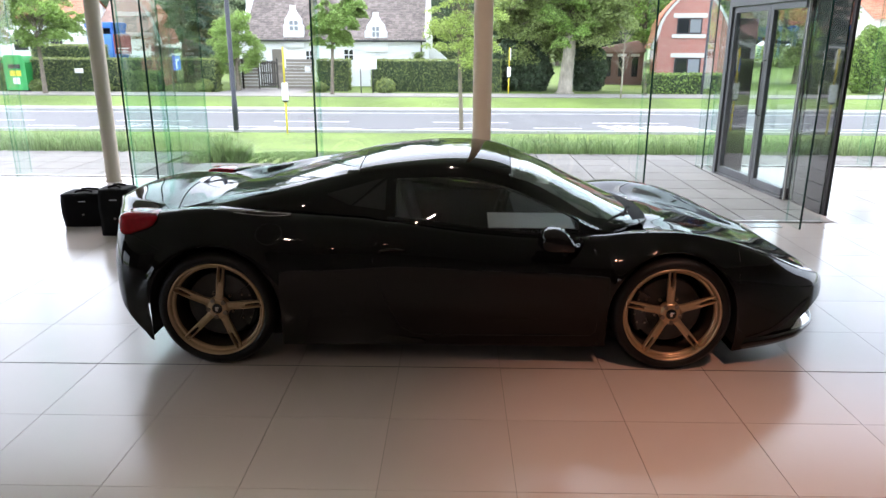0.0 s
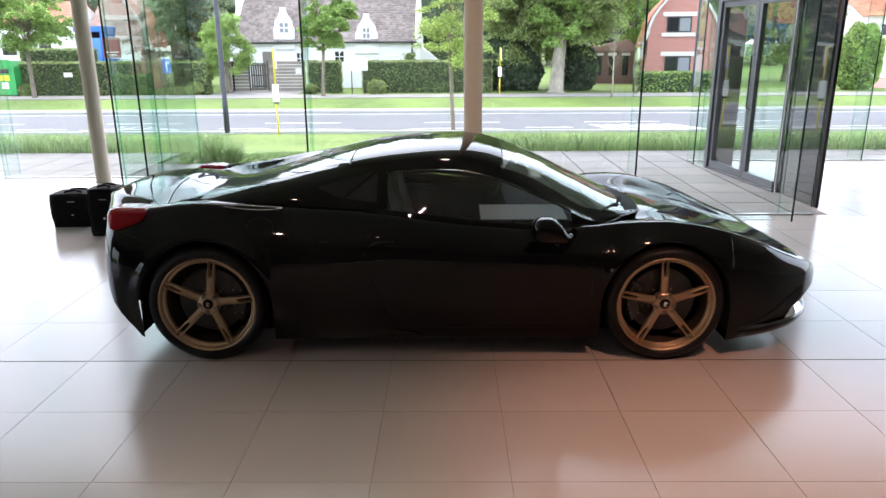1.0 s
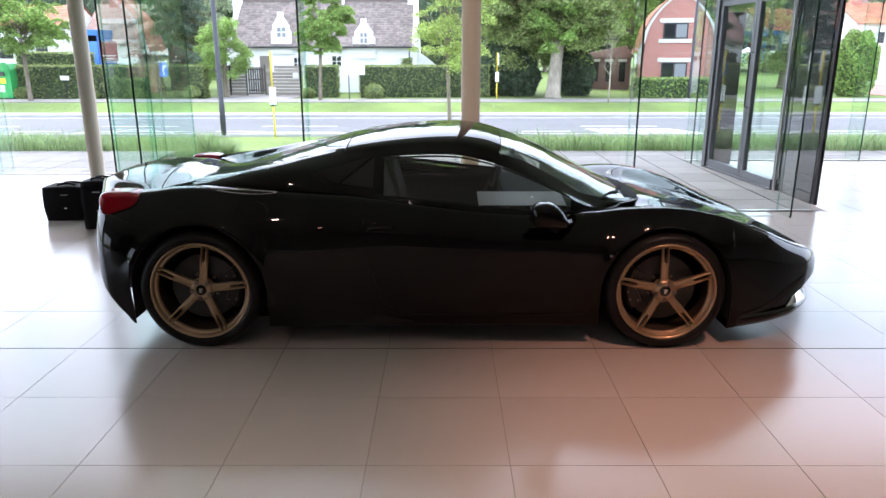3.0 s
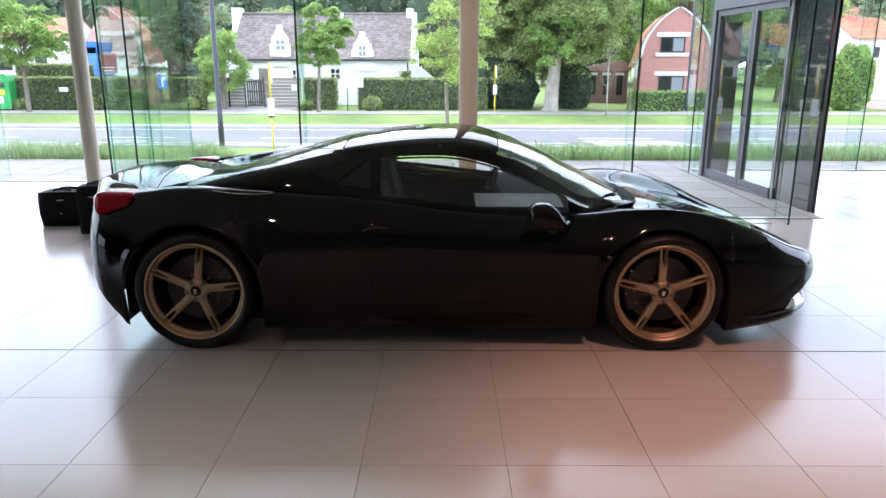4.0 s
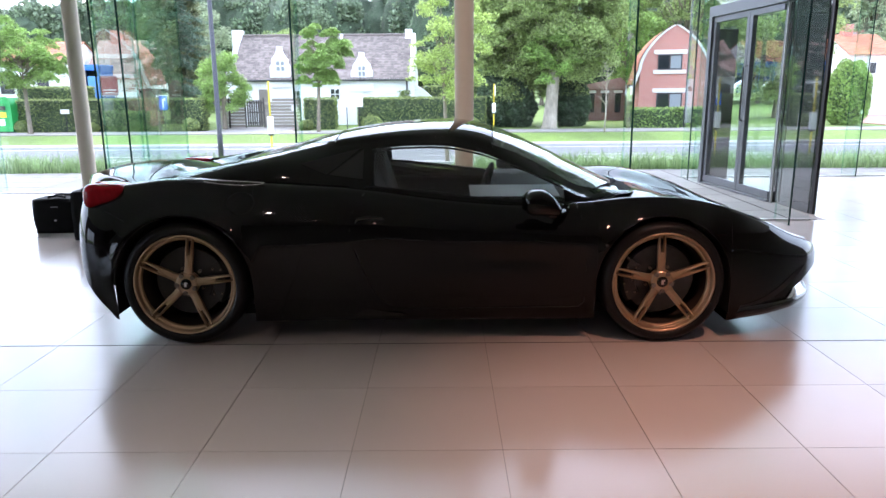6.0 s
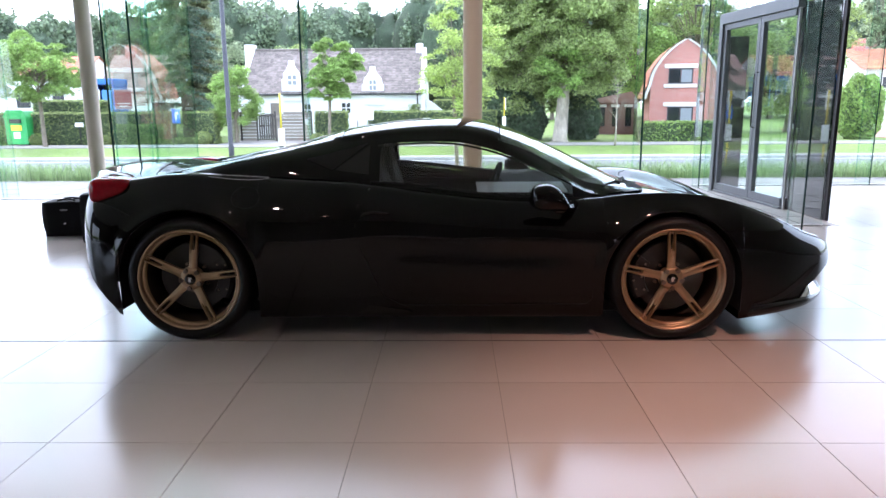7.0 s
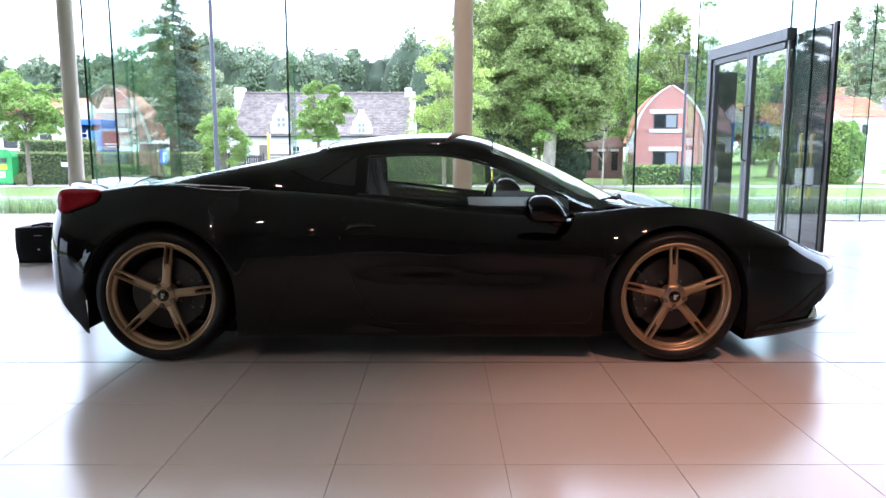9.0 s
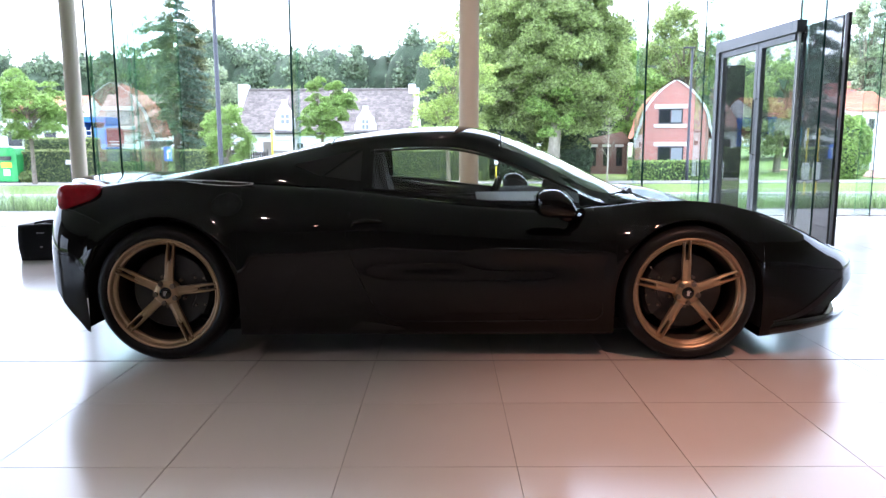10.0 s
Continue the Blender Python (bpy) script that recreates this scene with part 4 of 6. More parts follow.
def white_house():
    house = thing("white_house", "long whitewashed house with a brown tiled roof and two dormers", "house", m=pose(0.34, 0, BANK - LOW))
    x0, x1, y0, yr, y1, ze, zr = -15.4, -2.2, 48.56, 52.45, 56.34, 1.85, 5.0
    part("wall", boxes(((x0, y0, LOW - 0.1), (x1, y1, ze))), WHITEWASH, house)
    for xa, xb in ((x0 - 0.25, x0 + 0.12), (x1 - 0.12, x1 + 0.2)):
        bm = bmesh.new()
        pts = [(y0 - 0.1, LOW), (y1 + 0.1, LOW), (y1 + 0.1, ze + 0.1), (yr, zr + 0.18), (y0 - 0.1, ze + 0.1)]
        a, b = [bm.verts.new((xa, y, z)) for y, z in pts], [bm.verts.new((xb, y, z)) for y, z in pts]
        bm.faces.new(a), bm.faces.new(b[::-1])
        for i in range(5):
            bm.faces.new((a[i], b[i], b[(i + 1) % 5], a[(i + 1) % 5]))
        part("gable_wall", bm, WHITEWASH, house)
    bm = bmesh.new()
    for pts in (((x0, y0 - 0.25, ze - 0.1), (x1, y0 - 0.25, ze - 0.1), (x1, yr, zr), (x0, yr, zr)), ((x0, yr, zr), (x1, yr, zr), (x1, y1 + 0.2, ze - 0.1), (x0, y1 + 0.2, ze - 0.1))):
        bm.faces.new([bm.verts.new(p) for p in pts])
    roof = part("roof", bm, ROOF_TILE, house, "brown weathered tile roof")
    tiled_slope(x0 + 0.12, x1 - 0.12, y0 - 0.3, ze - 0.14, yr, zr, 26, ROOF_TILE, roof)
    part("ridge", tube([(x0, yr, zr + 0.06), (x1, yr, zr + 0.06)], 0.10, 8), ROOF_TILE, roof)
    part("verge", boxes(((-7.75, yr - 0.4, zr - 0.3), (-7.55, yr + 0.2, zr + 0.12))), WHITEWASH, house)
    part("verge", slab((-7.66, y0 - 0.32), (-7.66, y0 - 0.28), ze - 0.9, ze - 0.1, 0.1), WHITEWASH, house)
    part("chimney", boxes(((x0 - 0.55, yr - 0.5, ze), (x0 + 0.15, yr + 0.5, 5.45)), bevel=0.03), WHITEWASH, house, "broad white chimney")
    part("chimney", boxes(((x1 - 0.60, yr - 0.4, 4.4), (x1 - 0.05, yr + 0.4, 5.45)), bevel=0.03), WHITEWASH, house, "white chimney")
    part("lean_to", prism([(x1 + 0.2, LOW), (x1 + 1.6, LOW), (x1 + 1.6, 0.3), (x1 + 0.9, 0.9), (x1 + 0.2, 1.3)], y0 + 1, y0 + 3), WHITEWASH, house)
    part("gutter", tube([(x0, y0 - 0.34, ze - 0.2), (x1, y0 - 0.34, ze - 0.2)], 0.06, 8), FRAME_DARK, house)
    dormer(house, -11.65, 1.45, 1.2, 4.05, y0 - 0.12, 3.0)
    dormer(house, -5.77, 1.6, 0.9, 3.6, y0 - 0.12, 2.6)
    window(house, -12.0, -11.2, 2.25, 3.1, y0 - 0.18, FRAME_WHITE, 2, 2, wide=0.1, label="white dormer window", pale=True)
    window(house, -6.1, -5.45, 1.48, 2.7, y0 - 0.18, FRAME_WHITE, 2, 3, wide=0.09, label="white dormer window", pale=True)
    window(house, -8.15, -7.4, 0.25, 1.1, y0 - 0.02, FRAME_WHITE, 2, 2, wide=0.07)
    part("door", boxes(((-13.3, y0 - 0.05, LOW), (-12.55, y0 + 0.02, 1.05)), bevel=0.01), WOOD, house, "weathered wooden door")
    window(house, -10.9, -10.3, 0.1, 1.0, y0 - 0.02, FRAME_WHITE, 2, 2, wide=0.07)
    for xa, xb in ((-6.6, -4.75), (-4.5, -2.7)):
        bm = tube([(xa + (xb - xa) * k / 10, y0 - 0.03, 0.55 + 0.16 * math.sin(math.pi * k / 10)) for k in range(11)], 0.03, 6)
        part("arch", bm, STONE, house, "flat arch over a garage opening")
        part("garage_door", boxes(((xa + 0.1, y0 - 0.025, LOW), (xb - 0.1, y0 + 0.01, 0.5))), WHITEWASH, house)
    part("downpipe", tube([(x1 - 0.35, y0 - 0.08, LOW), (x1 - 0.35, y0 - 0.08, ze - 0.2)], 0.05, 8), FRAME_DARK, house)
    ivy = np.random.default_rng(81)
    c = np.stack([ivy.normal(-2.75, 0.22, 500), ivy.normal(y0 - 0.15, 0.06, 500), LOW + ivy.uniform(0, 1, 500) ** 0.8 * 2.4], 1)
    leaves("creeper", c, 0.1, LEAF_MID, ivy, house)


white_house()


def brick_house():
    house = thing("brick_house", "small pink-red brick house with a bell-shaped gable", "house", m=pose(16.13, 45.65, BANK - LOW, 0, 0, -11) @ pose(-15.77, -47.0, 0))
    xc, y0 = 14.95, 47.0
    half = curve((LOW - 0.1, 2.12), (1.2, 2.12), (1.9, 2.10), (2.44, 2.03), (3.0, 1.82), (3.55, 1.47), (4.0, 1.10), (4.4, 0.66), (4.68, 0.26), (4.78, 0.03))
    s = 1.055  # the front stands a little deeper than its windows were first set
    zs = [LOW - 0.1, 0.5, 1.2, 1.9, 2.44, 2.75, 3.0, 3.3, 3.55, 3.8, 4.0, 4.2, 4.4, 4.55, 4.68, 4.78]
    X = lambda x: xc * s + (x - xc) * s
    o = [(xc * s + half(z) * s, z * s) for z in zs] + [(xc * s - half(z) * s, z * s) for z in zs[::-1]]
    part("wall", prism(o, y0, y0 + 6), BRICK, house, "pink-red brick gable wall")
    # pale coping along the gable's curve, flared at the foot
    rim = [(half(z) + (0.42 - 0.30 * (z - 1.1) if z < 2.1 else 0.13), z) for z in (1.1, 1.25, 1.5, 1.8, 2.1, 2.44, 2.75, 3.0, 3.3, 3.55, 3.8, 4.0, 4.2, 4.4, 4.55, 4.68, 4.82)]
    for sgn in (1, -1):
        v, f = [], []
        for k, (h, z) in enumerate(rim):
            for dy, dh in ((-0.12, 0.0), (-0.12, -0.17), (0.25, 0.0)):
                v.append((xc * s + sgn * s * (h + dh), y0 + dy, z * s))
            if k:
                a, b = 3 * k - 3, 3 * k
                f += [(a, b, b + 1, a + 1), (a, a + 2, b + 2, b)]
        put("coping", mesh_of("coping", v, f, STONE), house, "pale stone coping of the gable")
    # curved tile roof behind the coping
    v, f = [], []
    prof = [(h + 0.05, z) for h, z in rim] + [(-h - 0.05, z) for h, z in rim[::-1]]
    for k, (h, z) in enumerate(prof):
        v += [(xc * s + s * h, y0 + 0.2, z * s + 0.04), (xc * s + s * h, y0 + 6.3, z * s + 0.04)]
        if k:
            f.append((2 * k - 2, 2 * k, 2 * k + 1, 2 * k - 1))
    put("roof", mesh_of("roof", v, f, RED_TILE), house, "curved red-brown tile roof")
    for z0, z1, xa, xb in ((2.10, 3.06, 13.92, 15.43), (-0.36, 0.64, 13.95, 15.56)):
        z0, z1 = z0 * s - 0.05, z1 * s - 0.05
        window(house, X(xa), X(xb), z0, z1, y0 - 0.04, FRAME_DARK, 2, 1, True, 0.09, "dark framed window with a net curtain")
        part("lintel", boxes(((X(xa) - 0.28, y0 - 0.06, z1 + 0.02), (X(xb) + 0.28, y0 + 0.05, z1 + 0.30)), bevel=0.01), STONE, house, "pale stone lintel")
        part("sill", boxes(((X(xa) - 0.28, y0 - 0.1, z0 - 0.26), (X(xb) + 0.28, y0 + 0.05, z0 - 0.02)), bevel=0.01), STONE, house, "pale stone sill")
    # low wing behind, in darker brick
    part("wing", boxes(((9.6, 53.0, LOW - 0.1), (13.0, 60.0, 0.95))), BRICK_DARK, house, "low dark brick wing")
    part("wing_roof", prism([(9.3, 0.9), (13.2, 0.9), (13.2, 1.05), (12.6, 1.75), (9.3, 1.1)], 52.8, 60.0), TAN_TILE, house)
    for xa in (10.2, 11.2, 12.2):
        part("wing_opening", boxes(((xa, 52.94, -0.9), (xa + 0.45, 53.02, 0.55))), WINDOW, house, "tall narrow window")
        part("wing_lintel", boxes(((xa - 0.1, 52.92, 0.58), (xa + 0.55, 53.02, 0.78))), STONE, house)
    part("porch_box", boxes(((17.5, 47.6, LOW), (18.6, 50.0, 1.1)), bevel=0.02), STONE, house)


brick_house()


def plain_house(x0, x1, y0, y1, ze, zr, roof_mat, label, windows=(), name="house"):
    house = thing(name, label, "house", m=pose(0.0065 * (y0 + 3.8), 0, BANK - LOW))
    yr = (y0 + y1) / 2
    part("wall", boxes(((x0, y0, LOW - 0.1), (x1, y1, ze))), WHITEWASH, house)
    for x in (x0, x1 - 0.2):
        bm = bmesh.new()
        a = [bm.verts.new(p) for p in ((x, y0, ze), (x, y1, ze), (x, yr, zr))]
        b = [bm.verts.new((p.co.x + 0.2, p.co.y, p.co.z)) for p in a]
        bm.faces.new(a), bm.faces.new(b[::-1])
        for i in range(3):
            bm.faces.new((a[i], b[i], b[(i + 1) % 3], a[(i + 1) % 3]))
        part("gable_wall", bm, WHITEWASH, house)
    bm = bmesh.new()
    for pts in (((x0 - 0.2, y0 - 0.3, ze - 0.12), (x1 + 0.2, y0 - 0.3, ze - 0.12), (x1 + 0.2, yr, zr), (x0 - 0.2, yr, zr)), ((x0 - 0.2, yr, zr), (x1 + 0.2, yr, zr), (x1 + 0.2, y1 + 0.3, ze - 0.12), (x0 - 0.2, y1 + 0.3, ze - 0.12))):
        bm.faces.new([bm.verts.new(p) for p in pts])
    roof = part("roof", bm, roof_mat, house, "orange-red tile roof")
    tiled_slope(x0 - 0.2, x1 + 0.2, y0 - 0.34, ze - 0.15, yr, zr, 16, roof_mat, roof, int((x1 - x0) / 0.5))
    part("chimney", boxes(((x0 + 1.0, yr - 0.4, zr - 0.5), (x0 + 1.8, yr + 0.4, zr + 0.9)), bevel=0.03), BRICK, house)
    for xa, xb, za, zb in windows:
        window(house, xa, xb, za, zb, y0 - 0.03, FRAME_DARK, 1, 1, wide=0.08)
    return house


plain_house(34.6, 38.5, 58.28, 65.09, 3.7, 5.4, RED_TILE, "white rendered house with an orange tile roof", [(36.5, 37.0, 2.0, 2.9)])
plain_house(47.0, 62.0, 77.72, 85.5, 4.5, 7.0, ROOF_TILE, "white house with a grey-brown tile roof further back")
plain_house(-40.0, -32.4, 58.28, 66.06, 3.3, 5.3, RED_TILE, "low white house with an orange tile roof", [(-38, -36.8, 0.8, 2.0), (-34.8, -33.8, 0.8, 2.0)])
plain_house(-31.6, -24.6, 60.23, 68, 2.1, 5.5, TAN_TILE, "white house with a faded brown tile roof behind the hedge", [(-30.5, -29.2, -0.2, 1.2), (-27, -25.8, -0.2, 1.2)])


# ---- street furniture ----
def fence():
    f = thing("garden_fence", "weathered horizontal board fence around the gate", "fence", m=pose(0.31, 0, BANK - LOW))
    for a, b in (((-15.4, 45.257), (-14.35, 44.674)), ((-14.35, 44.674), (-13.25, 44.674)), ((-12.0, 44.674), (-9.5, 44.479))):
        d = Vector(b) - Vector(a)
        for k in range(9):
            z = LOW + 0.05 + 0.215 * k
            part("board", slab(a, b, z, z + 0.185, 0.03 + 0.008 * (k % 2)), WOOD, f)
        for p in (a, b):
            part("post", boxes(((p[0] - 0.05, p[1] - 0.09, LOW - 0.05), (p[0] + 0.05, p[1] - 0.02, 0.5)), bevel=0.008), WOOD_DARK, f)
    gate = thing("garden_gate", "dark wooden slatted garden gate", "gate", m=pose(0.31, 0, BANK - LOW))
    for k in range(7):
        part("slat", boxes(((-13.15 + 0.15 * k, 44.644, LOW + 0.08), (-13.04 + 0.15 * k, 44.674, 0.36))), WOOD_DARK, gate)
    for z in (-1.2, -0.5, 0.15):
        part("rail", boxes(((-13.18, 44.677, z), (-12.06, 44.713, z + 0.1))), WOOD_DARK, gate)
    note = thing("white_plate", "small blank white plate on the fence", "sign", m=pose(0.31, 0, BANK - LOW))
    part("plate", boxes(((-10.1, 44.421, -0.35), (-9.72, 44.440, 0.0)), bevel=0.004), WHITE_SIGN, note)


fence()


def street_lamp(x, y, h, r, label, z=LOW):
    lamp = thing("street_lamp", label, "street lamp", "street lamps", m=pose(x, y, z))
    part("pole", tube([(0, 0, -0.05), (0, 0, 1.2), (0, 0, 1.22), (0, 0, h)], [r, r, r * 0.86, r * 0.7], 16), POLE_GREY, lamp, smooth=True)
    part("base_plate", boxes(((-0.24, -0.18, 0.0), (0.24, 0.18, 0.035)), bevel=0.006), KERB, lamp)
    part("head", boxes(((-0.55, -0.12, h), (0.18, 0.12, h + 0.09)), bevel=0.03), POLE_GREY, lamp)


street_lamp(-8.22, 23.63, 9.0, 0.105, "grey-blue steel street lamp pole at the kerb")
street_lamp(15.59, 41.17, 8.1, 0.10, "grey-blue steel street lamp before the brick house", BANK)


def stop_pole(x, y, top, box0, box1, z=LOW):
    s = thing("bus_stop_pole", "yellow bus stop pole with a white timetable box", "bus stop", "bus stop poles", m=pose(x, y, z))
    part("pole", tube([(0, 0, -0.05), (0, 0, box0 - LOW)], 0.035, 10), YELLOW, s, smooth=True)
    part("upper_pole", tube([(0, 0, box1 - LOW), (0, 0, top - LOW)], 0.035, 10), YELLOW, s, smooth=True)
    part("timetable_box", boxes(((-0.11, -0.08, box0 - LOW), (0.11, 0.08, box1 - LOW)), bevel=0.02), WHITE_SIGN, s, "white timetable box")
    part("box_foot", boxes(((-0.09, -0.06, box0 - LOW - 0.06), (0.09, 0.06, box0 - LOW - 0.002))), FRAME_DARK, s)
    part("flag", boxes(((0.045, -0.012, top - LOW - 0.75), (0.10, 0.012, top - LOW - 0.05)), bevel=0.004), WHITE_SIGN, s)


stop_pole(-6.14, 23.24, 1.68, -0.27, 0.38)
stop_pole(3.54, 40.69, 1.30, -0.44, 0.14, BANK)


def post_sign(x, y, z0, z1, w, mat, posts, label, name):
    s = thing(name, label, "sign", m=pose(x, y, BANK))
    part("board", boxes(((-w / 2, -0.02, z0 - LOW), (w / 2, 0.0, z1 - LOW)), bevel=0.005), mat, s)
    for px in posts:
        part("post", tube([(px, 0.03, -0.05), (px, 0.03, z1 - LOW - 0.03)], 0.03, 8), POLE_GREY, s, smooth=True)
    return s


post_sign(-5.26, 41.17, -0.05, 0.72, 1.28, WHITE_SIGN, (-0.38, 0.38), "blank white board on two thin posts", "notice_board")
blue = post_sign(-17.06, 41.08, -0.16, 0.72, 0.50, BLUE, (0,), "blue rectangular road sign with a white mark", "road_sign")
part("white_mark", boxes(((-0.06, -0.028, 1.45), (0.04, -0.0215, 2.02)), ((0.05, -0.028, 1.90), (0.16, -0.0215, 2.05))), WHITE_SIGN, blue, "white mark")
post_sign(-23.31, 41.17, -0.35, -0.08, 0.55, WHITE_SIGN, (0,), "small white plate on a post", "small_sign")
red_sign = post_sign(-22.77, 46.42, 0.72, 2.05, 1.2, shade("dark_red_sign", (0.20, 0.035, 0.04), 0.5, spots=(0.06, 2)), (-0.4, 0.4), "dark red board with pale lines of writing", "sign_board")
part("writing_bar", boxes(((-0.45, -0.028, 2.55), (0.45, -0.0215, 2.63)), ((-0.3, -0.028, 2.38), (0.3, -0.0215, 2.44))), WHITE_SIGN, red_sign)


def container(x, y):
    """A green collection container with a sloped top and a chute."""
    c = thing("collection_container", "bright green street collection container with pale stickers", "container", m=pose(x, y, BANK))
    o = [(-0.68, 0.08), (0.68, 0.08), (0.68, 1.75), (0.5, 2.15), (-0.5, 2.15), (-0.68, 1.75)]
    part("body", prism(o, 0, 1.1), GREEN_BOX, c)
    part("lid", prism([(-0.74, 1.72), (0.74, 1.72), (0.74, 1.82), (0.52, 2.22), (-0.52, 2.22), (-0.74, 1.82)], -0.05, -0.006), GREEN_BOX, c)
    part("chute", boxes(((-0.36, -0.07, 1.40), (0.36, -0.002, 1.66)), bevel=0.02), FRAME_DARK, c)
    part("sticker", boxes(((-0.34, -0.008, 0.95), (0.36, -0.003, 1.28))), YELLOW, c, "yellow sticker")
    part("sticker", boxes(((-0.2, -0.008, 0.45), (0.22, -0.003, 0.85))), WHITE_SIGN, c, "white sticker")
    for px in (-0.5, 0.5):
        part("foot", boxes(((px - 0.1, 0.1, -0.03), (px + 0.1, 1.0, 0.08))), FRAME_DARK, c)


container(-27.31, 41.08)


def blue_stall(x, y):
    """A blue metal shed, half open at the front, with a pale ladder in it."""
    t = thing("blue_shed", "half-open blue metal shed with a pale ladder behind the hedge", "shed", m=pose(x, y, BANK))
    part("roof", boxes(((-0.1, -0.1, 3.95), (1.80, 2.3, 4.35)), bevel=0.03), BLUE, t)
    part("side_wall", boxes(((-0.05, 0, 0), (0.05, 2.2, 3.95))), BLUE, t)
    part("side_wall", boxes(((1.65, 0, 0), (1.75, 2.2, 3.95))), BLUE, t)
    part("back_wall", boxes(((0.05, 2.1, 0), (1.65, 2.2, 3.95))), FRAME_DARK, t)
    part("front_panel", boxes(((0.92, -0.02, 0), (1.65, 0.06, 3.55)), bevel=0.01), shade("light_blue_panel", (0.10, 0.30, 0.70), 0.5, spots=(0.08, 3)), t, "lighter blue front panel")
    ladder = part("ladder", boxes(((0.25, 0.02, 0), (0.31, 0.10, 3.6)), ((0.66, 0.02, 0), (0.72, 0.10, 3.6))), WHITE_SIGN, t, "pale ladder")
    for k in range(10):
        part("rung", tube([(0.31, 0.06, 0.3 + 0.34 * k), (0.66, 0.06, 0.3 + 0.34 * k)], 0.03, 6), WHITE_SIGN, ladder)


blue_stall(-25.72, 47.59)


# ---- the car: black mid-engined coupe ----
CAR = pose(0.262, 0.955, 0, 0, 0, -0.15)
car = thing("sports_car", "glossy black two-seat sports coupe with bronze five-spoke wheels", "car", m=CAR)
AXF, AXR = 1.325, -1.325
RF, RR = 0.343, 0.347
width = curve((2.443, 0.20), (2.43, 0.36), (2.385, 0.50), (2.30, 0.64), (2.15, 0.76), (1.95, 0.865), (1.70, 0.935), (1.45, 0.968), (1.20, 0.966), (0.90, 0.945), (0.5, 0.93), (0.0, 0.935), (-0.5, 0.955), (-0.9, 0.972), (-1.3, 0.977), (-1.6, 0.965), (-1.75, 0.950), (-1.85, 0.922), (-1.91, 0.878), (-1.96, 0.78), (-2.01, 0.60), (-2.06, 0.34))
crest_z = curve((2.443, 0.40), (2.405, 0.43), (2.32, 0.482), (2.13, 0.555), (1.87, 0.675), (1.64, 0.757), (1.45, 0.794), (1.31, 0.803), (1.15, 0.797), (0.95, 0.775), (0.75, 0.758), (0.57, 0.757), (0.25, 0.778), (0.0, 0.805), (-0.16, 0.828), (-0.3, 0.846), (-0.6, 0.868), (-0.86, 0.884), (-1.17, 0.903), (-1.32, 0.909), (-1.465, 0.904), (-1.61, 0.886), (-1.75, 0.868), (-1.92, 0.838), (-2.06, 0.79))
crest_y = curve((2.443, 0.14), (2.405, 0.42), (2.32, 0.56), (2.13, 0.695), (1.87, 0.80), (1.64, 0.835), (1.31, 0.83), (0.95, 0.80), (0.5, 0.80), (0.0, 0.80), (-0.5, 0.81), (-0.9, 0.82), (-1.3, 0.83), (-1.65, 0.80), (-1.9, 0.74), (-1.97, 0.66), (-2.06, 0.30))
foot_z = curve((2.443, 0.388), (2.40, 0.376), (2.35, 0.362), (2.29, 0.345), (2.18, 0.275), (2.10, 0.235), (2.05, 0.165), (2.0, 0.138), (1.74, 0.118), (1.70, 0.115), (0.95, 0.138), (0.0, 0.138), (-0.9, 0.138), (-1.0, 0.14), (-1.71, 0.145), (-1.75, 0.170), (-1.84, 0.27), (-1.92, 0.38), (-1.99, 0.48), (-2.06, 0.57))
hood_z = curve((2.443, 0.42), (2.34, 0.475), (2.15, 0.53), (1.9, 0.612), (1.6, 0.698), (1.39, 0.757), (1.1, 0.785), (0.8, 0.785))
ARCH = ((AXF, 0.340, 0.372, 0.352), (AXR, 0.348, 0.386, 0.378))


def smooth_step(a, b, x):
    u = min(max((x - a) / (b - a), 0.0), 1.0)
    return u * u * (3 - 2 * u)


def side_y(x, z):
    """Half the car's width at a place of its flank."""
    w, zc, yc = width(x), crest_z(x), crest_y(x)
    zm = 0.52 if x < 0.9 else 0.52 - 0.16 * smooth_step(0.9, 2.2, x)
    if z >= zm:
        t = (z - zm) / max(zc - zm, 0.02)
        y = w - (w - yc) * min(t, 1.0) ** (2.4 + 1.2 * smooth_step(1.2, 2.0, x))
    else:
        t = (zm - z) / 0.42
        y = w - (0.05 if x > 1.75 or x < -1.75 else 0.02) * min(t, 1.4) ** 1.8
    # the flank is drawn in behind the front wheel, with a crease above
    hollow = smooth_step(0.98, 0.55, x) * smooth_step(-0.75, -0.1, x)
    y -= 0.014 * hollow * math.exp(-((z - 0.53) / 0.13) ** 2)
    # a ledge along the door, ending before the front wheel
    y += 0.010 * smooth_step(0.676, 0.656, z) * smooth_step(0.15, 0.4, x) * smooth_step(1.06, 0.98, x) * smooth_step(0.45, 0.6, z)
    # swelling over the wheel arches
    for ax, az, r, _ in ARCH:
        d = math.hypot(x - ax, z - az)
        y += 0.016 * math.exp(-((d - r - 0.012) / 0.036) ** 2) * smooth_step(0.20, 0.42, z) * (1 - 0.85 * smooth_step(1.45, 1.66, x))
    return y


def foot(x):
    for ax, az, r, _ in ARCH:
        if abs(x - ax) < r:
            return max(foot_z(x), az + math.sqrt(r * r - (x - ax) ** 2))
    return foot_z(x)


